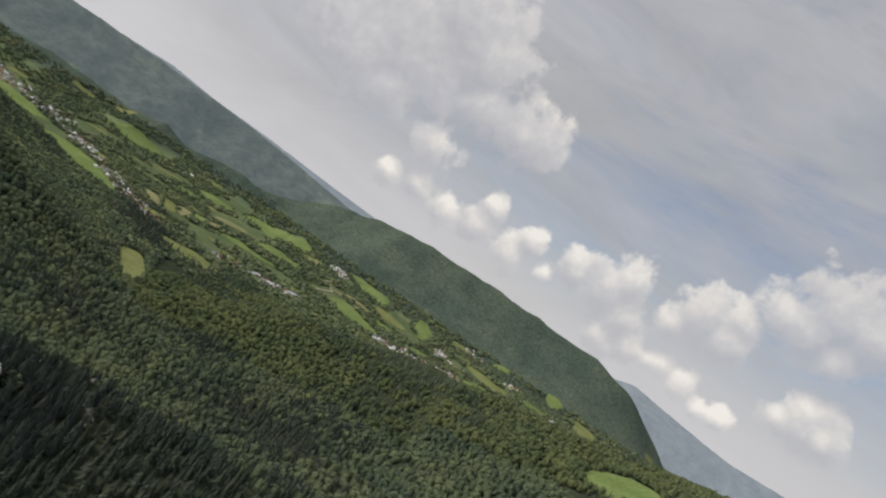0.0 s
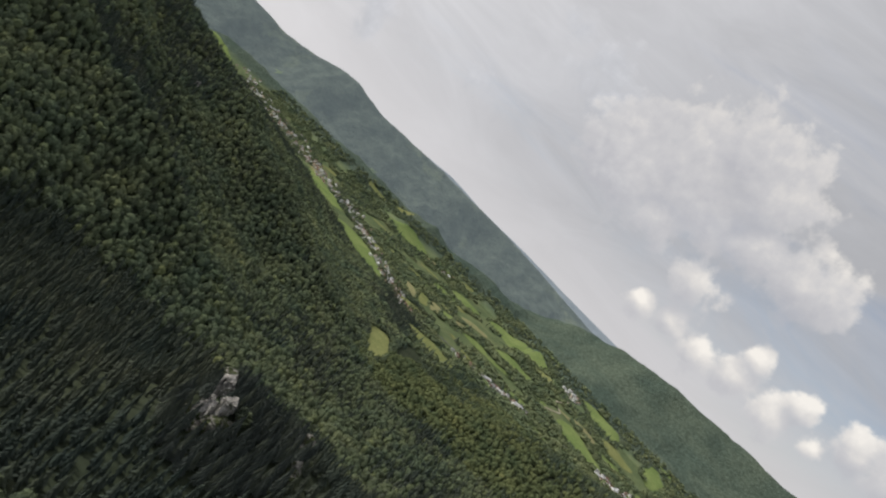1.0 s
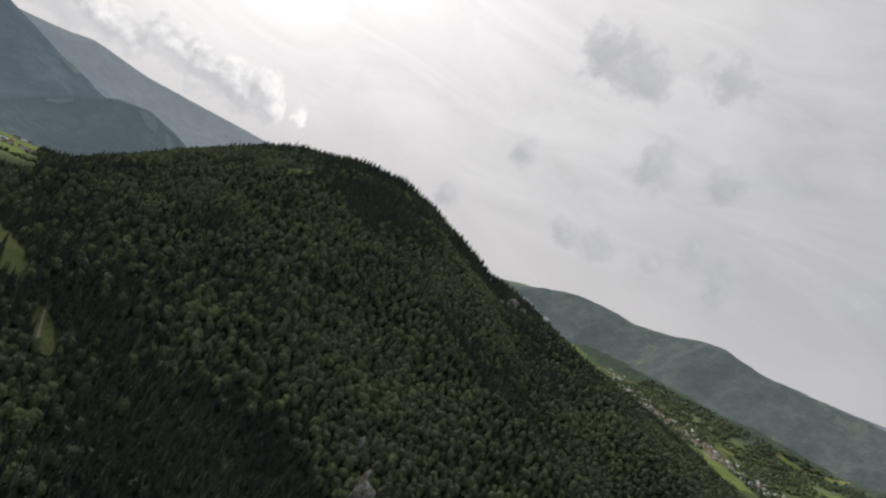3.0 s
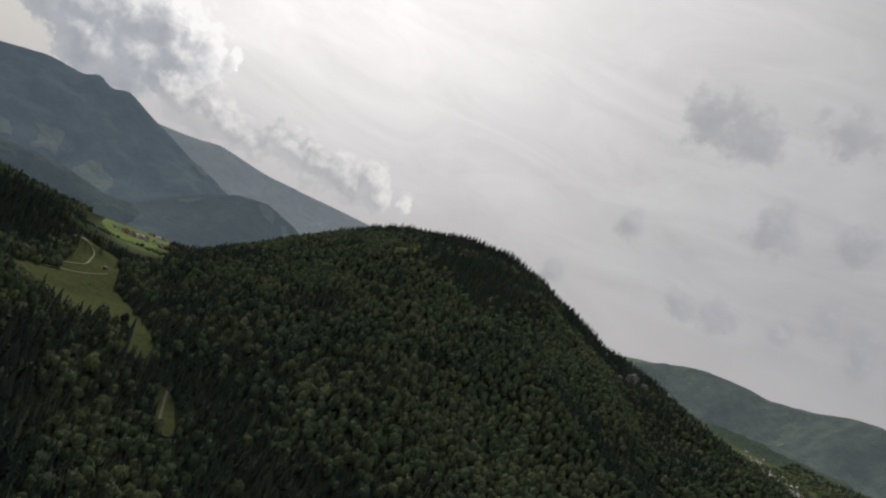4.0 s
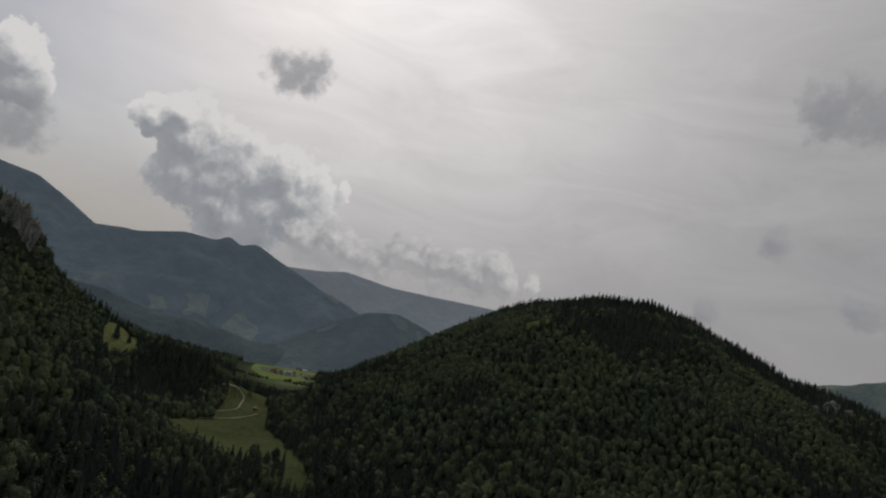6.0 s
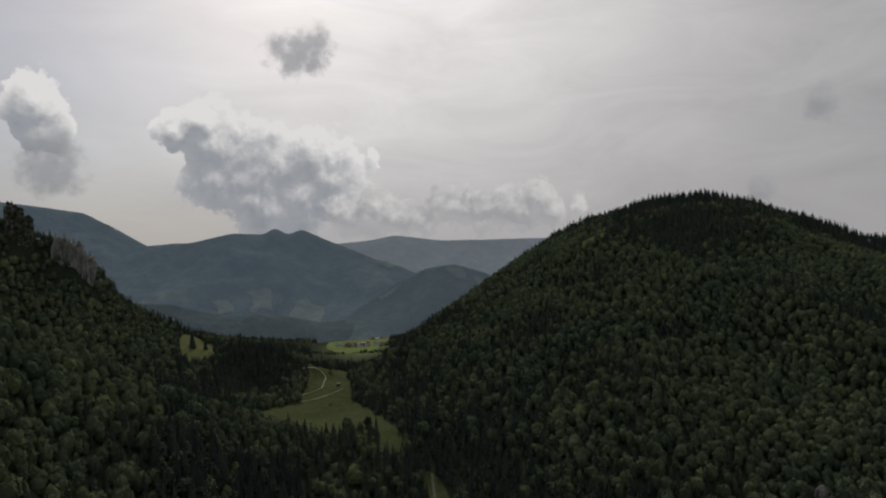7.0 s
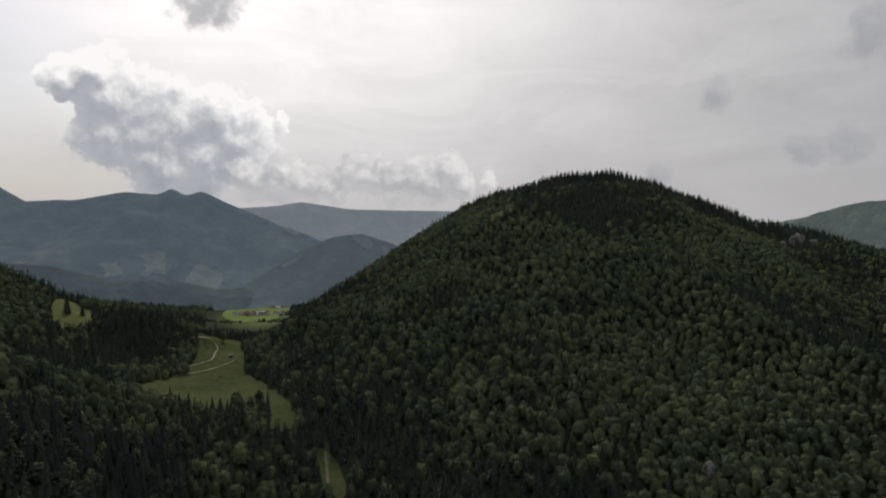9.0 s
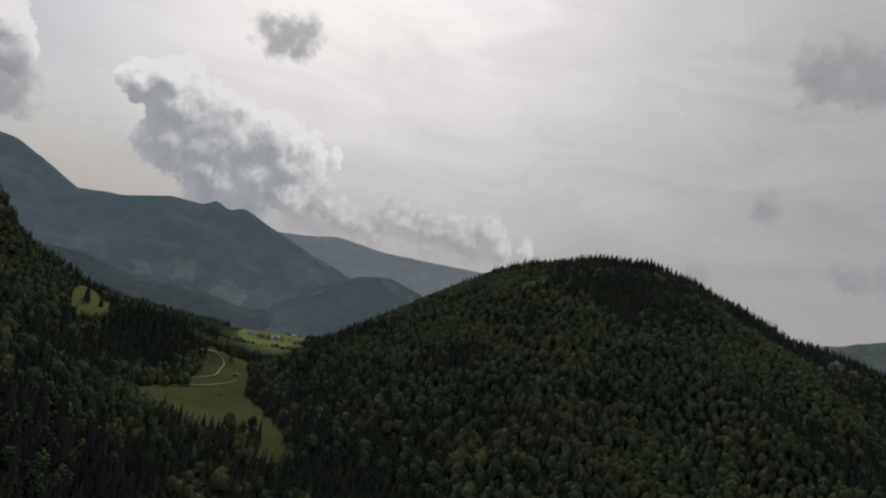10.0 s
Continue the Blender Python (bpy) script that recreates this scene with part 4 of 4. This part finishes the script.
def tuft(core, leaves, size, r, pointed=False):
    """A crown one metre high and about one metre across: a rough core under loose sprays of leaves."""
    verts, faces = lathe(core, 5 if len(core) > 1 else 4, 0.93, r, 0.35)
    verts, faces = verts.tolist(), faces.tolist()
    for k in range(leaves):
        f = (k + r.uniform(0.2, 0.8)) / leaves
        a = k * 2.4 + r.uniform(-0.5, 0.5)
        if pointed:
            z = 0.10 + 0.86 * f
            rad = 0.46 * (1 - f) ** 0.9 + 0.03
            out, side = Vector((math.cos(a), math.sin(a), 0)), Vector((-math.sin(a), math.cos(a), 0))
            w = size * (0.55 + 0.8 * (1 - f)) * r.uniform(0.7, 1.2)
            at_ = Vector((0, 0, z))
            corners = [at_ + out * rad * 0.35 + side * w * 0.5 + Vector((0, 0, 0.09)), at_ + out * rad * 0.35 - side * w * 0.5 + Vector((0, 0, 0.09)), at_ + out * rad * r.uniform(0.95, 1.3) + Vector((0, 0, -0.03))]
        else:
            z = 0.14 + 0.84 * f ** 0.85
            rad = 0.50 * max(1 - ((z - 0.48) / 0.56) ** 2, 0.0) ** 0.6 * r.uniform(0.8, 1.14)
            n = Vector((math.cos(a) * rad * 2.0, math.sin(a) * rad * 2.0, (z - 0.42) * 1.5 + 0.25))
            n = (n.normalized() + Vector([r.uniform(-0.3, 0.3) for _ in range(3)])).normalized()
            u = n.orthogonal().normalized()
            v = n.cross(u)
            turn, q = r.uniform(0, 6.28), size * r.uniform(0.7, 1.35)
            at_ = Vector((math.cos(a) * rad, math.sin(a) * rad, z))
            corners = [at_ + (u * math.cos(turn + i * 2.1) + v * math.sin(turn + i * 2.1)) * q * r.uniform(0.75, 1.2) for i in range(3)]
        faces.append([len(verts), len(verts) + 1, len(verts) + 2])
        verts += [tuple(p) for p in corners]
    return np.array(verts), np.array(faces)


def dome(rings, sides, leaves, size, r):
    """A broad crown one metre high and about one metre across: a lumpy mass of boughs with loose sprays of leaves on it."""
    verts, faces = lathe(rings, sides, r.uniform(0.92, 1.04), r, 0.42, r.uniform(0.8, 1.0))
    verts, faces = verts.tolist(), faces.tolist()
    for k in range(leaves):
        f, a = (k + r.uniform(0.2, 0.8)) / leaves, k * 2.4 + r.uniform(-0.5, 0.5)
        z = 0.25 + 0.72 * f
        rad = 0.47 * max(1 - ((z - 0.48) / 0.56) ** 2, 0.0) ** 0.5 * r.uniform(0.8, 1.12)
        n = (Vector((math.cos(a) * rad * 2, math.sin(a) * rad * 2, (z - 0.4) * 1.5 + 0.25)).normalized() + Vector([r.uniform(-0.4, 0.4) for _ in range(3)])).normalized()
        u = n.orthogonal().normalized()
        v, turn, at_ = n.cross(u), r.uniform(0, 6.28), Vector((math.cos(a) * rad, math.sin(a) * rad, z))
        faces.append([len(verts), len(verts) + 1, len(verts) + 2])
        verts += [tuple(at_ + (u * math.cos(turn + i * 2.1) + v * math.sin(turn + i * 2.1)) * size * r.uniform(0.7, 1.2)) for i in range(3)]
    return np.array(verts), np.array(faces)


FULL, PLAIN = ((0.14, 0.31), (0.45, 0.47), (0.76, 0.34)), ((0.22, 0.40), (0.66, 0.40))
BODY_FAR, CONE = ((0.40, 0.44),), ((0.05, 0.34),)
BROAD_NEAR = [dome(FULL, 8, 56, 0.120, TREE) for _ in range(14)]
BROAD_MID = [dome(FULL, 6, 16, 0.155, TREE) for _ in range(12)]
BROAD_HILL = [dome(PLAIN, 6, 11, 0.165, TREE) for _ in range(12)]
BROAD_FAR = [tuft(BODY_FAR, 9, 0.32, TREE) for _ in range(8)]
SPRUCE_NEAR = [tuft(CONE, 30, 0.20, TREE, True) for _ in range(8)]
SPRUCE_MID = [tuft(CONE, 16, 0.26, TREE, True) for _ in range(8)]
SPRUCE_FAR = [tuft(CONE, 9, 0.32, TREE, True) for _ in range(6)]


def forest(name, x, y, crowns, across, tall, mat, label):
    """Many trees in one mesh."""
    if not len(x):
        return
    z = ground(x, y)
    pick = TREE.randint(0, len(crowns), len(x))
    verts, faces, tint, base = [], [], [], 0
    for k, (v, f) in enumerate(crowns):
        m = pick == k
        n = int(m.sum())
        if not n:
            continue
        a = TREE.uniform(0, 2 * np.pi, n)
        grown = TREE.uniform(0.45, 1.35, n) * (1 + 0.22 * fbm(x[m], y[m], 45, 2, 19))
        w, h = across * grown * TREE.uniform(0.85, 1.15, n), tall * (0.45 + 0.55 * grown) * TREE.uniform(0.85, 1.15, n)
        c, s = np.cos(a), np.sin(a)
        p = np.empty((n, len(v), 3))
        p[..., 0] = x[m, None] + w[:, None] * (v[:, 0] * c[:, None] - v[:, 1] * s[:, None])
        p[..., 1] = y[m, None] + w[:, None] * (v[:, 0] * s[:, None] + v[:, 1] * c[:, None])
        p[..., 2] = z[m, None] + h[:, None] * v[:, 2] - 0.5
        verts.append(p.reshape(-1, 3))
        tint.append(np.repeat(TREE.uniform(0, 1, n), len(v)))
        faces.append((f[None] + (base + np.arange(n) * len(v))[:, None, None]).reshape(-1, 3))
        base += n * len(v)
    ob = bulk(name, np.concatenate(verts), np.concatenate(faces), mat, False)
    ob.data.attributes.new("tree", "FLOAT", "POINT").data.foreach_set("value", np.concatenate(tint).astype(np.float32))
    tagged(ob, label, "forest", kind="stuff")


def scatter(x0, x1, y0, y1, gap):
    """Places about gap metres apart, clear of open land, rocks and houses."""
    X, Y = np.meshgrid(np.arange(x0, x1, gap), np.arange(y0, y1, gap), indexing="ij")
    X = (X + TREE.uniform(-0.55, 0.55, X.shape) * gap).ravel()
    Y = (Y + TREE.uniform(-0.55, 0.55, Y.shape) * gap).ravel()
    keep = np.ones(len(X), bool)
    for edge in CLEAR:
        lo, hi = edge.min(axis=0), edge.max(axis=0)
        box = (X > lo[0]) & (X < hi[0]) & (Y > lo[1]) & (Y < hi[1]) & keep
        keep[box] &= ~inside(X[box], Y[box], edge)
    for cx, cy, r in CRAGS:
        keep &= np.hypot(X - cx, Y - cy) > r
    for hx, hy in HOMES:
        keep &= np.hypot(X - hx, Y - hy) > 14
    return X[keep], Y[keep]


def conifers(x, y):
    """Where spruce grows rather than beech: in stands, on the crests and along the stream; and more of it to imitate
    shade on the near slopes and the spur.
    """
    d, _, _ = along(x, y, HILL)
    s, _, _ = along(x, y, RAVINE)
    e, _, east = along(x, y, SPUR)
    # dark spruce deepens the spur's shaded east flank, beech its lit west one
    shade_spruce = np.where(east > 0, 0.75 * np.clip(1.5 - e / 90, 0, 1), -0.55 * np.clip(1.6 - e / 120, 0, 1))
    # spruce added round (215, 190), (330, 180) and on the left imitates shade
    return shade_spruce + fbm(x, y, 190, 3, 33) * 1.3 + TREE.uniform(-0.45, 0.45, len(x)) + np.clip(1 - d / 260, 0, 1) * 0.8 + np.clip(1 - s / 130, 0, 1) * 0.6 + np.clip((ground(x, y) + 5) / 80, 0, 1) * 0.7 * (y > 700) + 0.08 * ((x < -100) & (y < 760)) + 0.7 * np.clip(1.4 - np.hypot(x - 215, y - 190) / 150, 0, 1) + 0.6 * np.clip(1.7 - np.hypot(x - 330, y - 180) / 180, 0, 1) + 0.25 * np.clip(1 - along(x, y, KNOLL)[0] / 110, 0, 1) - 0.25 * ((x > 250) & (y > 450) & (y < 1000)) > 0.24


def seen_side(x, y):
    """The near side of the hill's crest and a little beyond."""
    d, _, side = along(x, y, HILL)
    return (side < 0) | (d < 70)


# the near slopes
x, y = scatter(-760, 1250, -620, 1120, 7.5)
r = np.hypot(x + 20, y)
a = np.degrees(np.arctan2(x + 60, y + 20))
keep = (r < 1000) & (r > 190) & (a > -56) & (a < 128)
x, y = x[keep], y[keep]
near = np.argsort(np.minimum(np.hypot(x + 190, y - 470), np.hypot(x - 325, y - 130)))
solo, rest = near[:300], near[300:]
solo_x, solo_y = x[solo], y[solo]
x, y = x[rest], y[rest]
r = np.hypot(x + 20, y)
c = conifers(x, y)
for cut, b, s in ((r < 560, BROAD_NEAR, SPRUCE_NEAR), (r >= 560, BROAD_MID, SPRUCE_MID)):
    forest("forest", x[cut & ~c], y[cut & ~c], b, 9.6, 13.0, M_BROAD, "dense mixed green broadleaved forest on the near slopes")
    forest("forest", x[cut & c], y[cut & c], s, 8.8, 16.5, M_SPRUCE, "dark green spruce among the forest on the near slopes, some in place of shade")
# the rounded hill and the slopes behind
x, y = scatter(-1250, 1900, 300, 1900, 8.3)
r = np.hypot(x + 20, y)
a = np.degrees(np.arctan2(x, y))
keep = (r >= 1000) & seen_side(x, y) & (a > -48) & (a < 70) & (r < 2150) & ~((a < -8.2) & (a > -15) & (y > 1190) & (ground(x, y) < -140))
x, y = x[keep], y[keep]
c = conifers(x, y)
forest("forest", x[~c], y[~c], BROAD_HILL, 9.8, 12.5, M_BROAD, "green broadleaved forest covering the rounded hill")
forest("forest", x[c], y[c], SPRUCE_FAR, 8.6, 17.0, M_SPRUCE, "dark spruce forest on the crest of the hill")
# the near shoulder
x, y = scatter(940, 1650, -900, 420, 9.6)
keep = np.hypot(x + 20, y) >= 1000
x, y = x[keep], y[keep]
c = conifers(x, y)
forest("forest", x[~c], y[~c], BROAD_HILL, 11.6, 13.0, M_BROAD_SHOULDER, "olive green broadleaved forest on the long shoulder")
forest("forest", x[c], y[c], SPRUCE_FAR, 7.4, 15.0, M_SPRUCE_HAZED, "dark spruce on the long shoulder")
# the main valley and the mountainside beyond
x, y = scatter(1300, 4100, -1900, 2700, 16.5)
r = np.hypot(x, y)
high = ground(x, y)
wood = fbm(x, y, 130, 4, 61) + np.clip((high + 120) / 90, -0.22, 0.75)
keep = (wood > -0.42) & ((high < -85) | (x < 2300)) & (np.degrees(np.arctan2(x, y)) > 38) & ~((x < 1650) & (y < 420)) & (r < 4300)
keep &= ~((x < 1900) & (y > 300) & ~(along(x, y, HILL)[2] < 0) & (along(x, y, HILL)[0] > 40) & (y > 700))
x, y = x[keep], y[keep]
c = conifers(x, y)
forest("forest", x[~c], y[~c], BROAD_FAR, 17.0, 12.0, M_BROAD_HAZED, "woods and hedgerow trees in the main valley")
forest("forest", x[c], y[c], SPRUCE_FAR, 14.0, 17.0, M_SPRUCE_HAZED, "dark conifer woods in the main valley")
# the side valley round the hamlet
x, y = scatter(-1500, 250, 1500, 2900, 17.0)
a = np.degrees(np.arctan2(x, y))
keep = (fbm(x, y, 180, 3, 15) > np.where((a > -15.5) & (a < -5) & (y < 2250), 0.35, -0.3)) & (a < 6)
forest("forest", x[keep], y[keep], SPRUCE_FAR, 14.0, 17.0, M_SPRUCE, "dark woods round the hamlet in the side valley")

# hedges and garden trees of the hamlet
x, y = scatter(-480, -160, 1440, 2000, 10.0)
keep = ((y < 1480) & (fbm(x, y, 60, 2, 5) > 0.0)) | (np.hypot(x + 285, y - 1710) < 110)
forest("forest", x[keep], y[keep], BROAD_MID, 8.0, 7.0, M_BROAD, "hedges and garden trees round the hamlet")

# ---------------------------------------------------------------- single trees of the nearest slope
M_BARK = material("grey_bark", grassy((0.07, 0.06, 0.05), (0.14, 0.12, 0.10)), 0.9)


def trunk(height, radius):
    bm = bmesh.new()
    bmesh.ops.create_cone(bm, segments=8, radius1=radius, radius2=radius * 0.25, depth=height + 1.5, cap_ends=True, matrix=pose(0, 0, height / 2 - 0.75))
    return bm


def beech(seed):
    r = random.Random(seed)
    base = new("broadleaved_tree")
    bm = trunk(9.5, 0.32)
    for k in range(5):
        a = k * 1.3 + r.random()
        bmesh.ops.create_cone(bm, segments=5, radius1=0.13, radius2=0.04, depth=4.0, cap_ends=True, matrix=pose(math.cos(a) * 1.4, math.sin(a) * 1.4, 5.5 + k * 0.7) @ Matrix.Rotation(a, 4, "Z") @ Matrix.Rotation(0.8, 4, "Y"))
    part("trunk", bm, M_BARK, base)
    bm = bmesh.new()
    for k in range(24):
        f = (k + 0.5) / 24
        z, a = 3.4 + 9.0 * f, k * 2.4 + r.random()
        rad = 2.7 * math.sin(math.pi * min(0.12 + 0.92 * f, 1)) ** 0.7 * r.uniform(0.5, 1.05)
        mid = Vector((rad * math.cos(a), rad * math.sin(a), z))
        q = r.uniform(0.8, 1.35)
        for _ in range(14):
            n = Vector((r.gauss(0, 1), r.gauss(0, 1), r.gauss(0.35, 1))).normalized()
            u = (n + Vector([r.uniform(-0.5, 0.5) for _ in range(3)])).normalized().orthogonal().normalized()
            v = n.cross(u)
            c, s, turn = mid + n * q, r.uniform(0.45, 0.85), r.uniform(0, 6.28)
            bm.faces.new([bm.verts.new(c + (u * math.cos(turn + i * 2.1) + v * math.sin(turn + i * 2.1)) * s) for i in range(3)])
        made = bmesh.ops.create_icosphere(bm, subdivisions=1, radius=q * 0.8, matrix=pose(*mid))
        for w in made["verts"]:
            w.co += Vector([r.uniform(-0.3, 0.3) for _ in range(3)])
    part("crown", bm, M_BROAD1, base)
    return tagged(base, "green broadleaved tree with a rounded clumpy crown", "tree", "trees of the near slope")


def spruce(seed):
    r = random.Random(seed)
    base = new("spruce_tree")
    part("trunk", trunk(15, 0.28), M_BARK, base)
    bm = bmesh.new()
    for k in range(11):
        z, rad = 2.2 + k * 1.45, 3.3 * (1 - k / 11.5) + 0.2
        tip = bm.verts.new((0, 0, z + 2.6))
        ring = []
        for i in range(18):
            a = 2 * math.pi * i / 18 + k
            q = rad * (1.0 if i % 2 else 0.55) * r.uniform(0.8, 1.15)
            ring.append(bm.verts.new((q * math.cos(a), q * math.sin(a), z - 0.25 * q + r.uniform(-0.2, 0.2))))
        for i in range(18):
            bm.faces.new((ring[i], ring[(i + 1) % 18], tip))
    part("crown", bm, M_SPRUCE1, base)
    return tagged(base, "dark green pointed spruce with drooping tiers", "tree", "trees of the near slope")


BEECHES, SPRUCES = [beech(s) for s in range(4)], [spruce(s) for s in range(3)]
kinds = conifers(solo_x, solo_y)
first = set()
ALONE = [(-128, 651, 0), (-115, 637, 0), (-140, 653, 0), (-122, 662, 0), (-147, 669, 0), (-134, 640, 0), (-108, 628, 1), (-171, 856, 0), (-186, 930, 0), (-192, 950, 0), (-452, 985, 1), (-445, 975, 1), (-432, 990, 1), (-241, 1010, 0)]
for k, (x, y, pointed) in enumerate([*zip(solo_x.tolist(), solo_y.tolist(), kinds.tolist()), *ALONE]):
    proto = (BEECHES + SPRUCES)[k] if k < len(BEECHES + SPRUCES) else rng.choice(SPRUCES if pointed else BEECHES)
    m = pose(x, y, float(ground(x, y)), 0, 0, rng.uniform(0, 360)) @ Matrix.Diagonal((*[rng.uniform(1.2, 1.75)] * 2, rng.uniform(0.95, 1.35), 1))
    if proto.name in first:
        tree = copy_thing(proto, m)
        tree.scale = m.to_scale()
    else:
        first.add(proto.name)
        proto.matrix_world = m
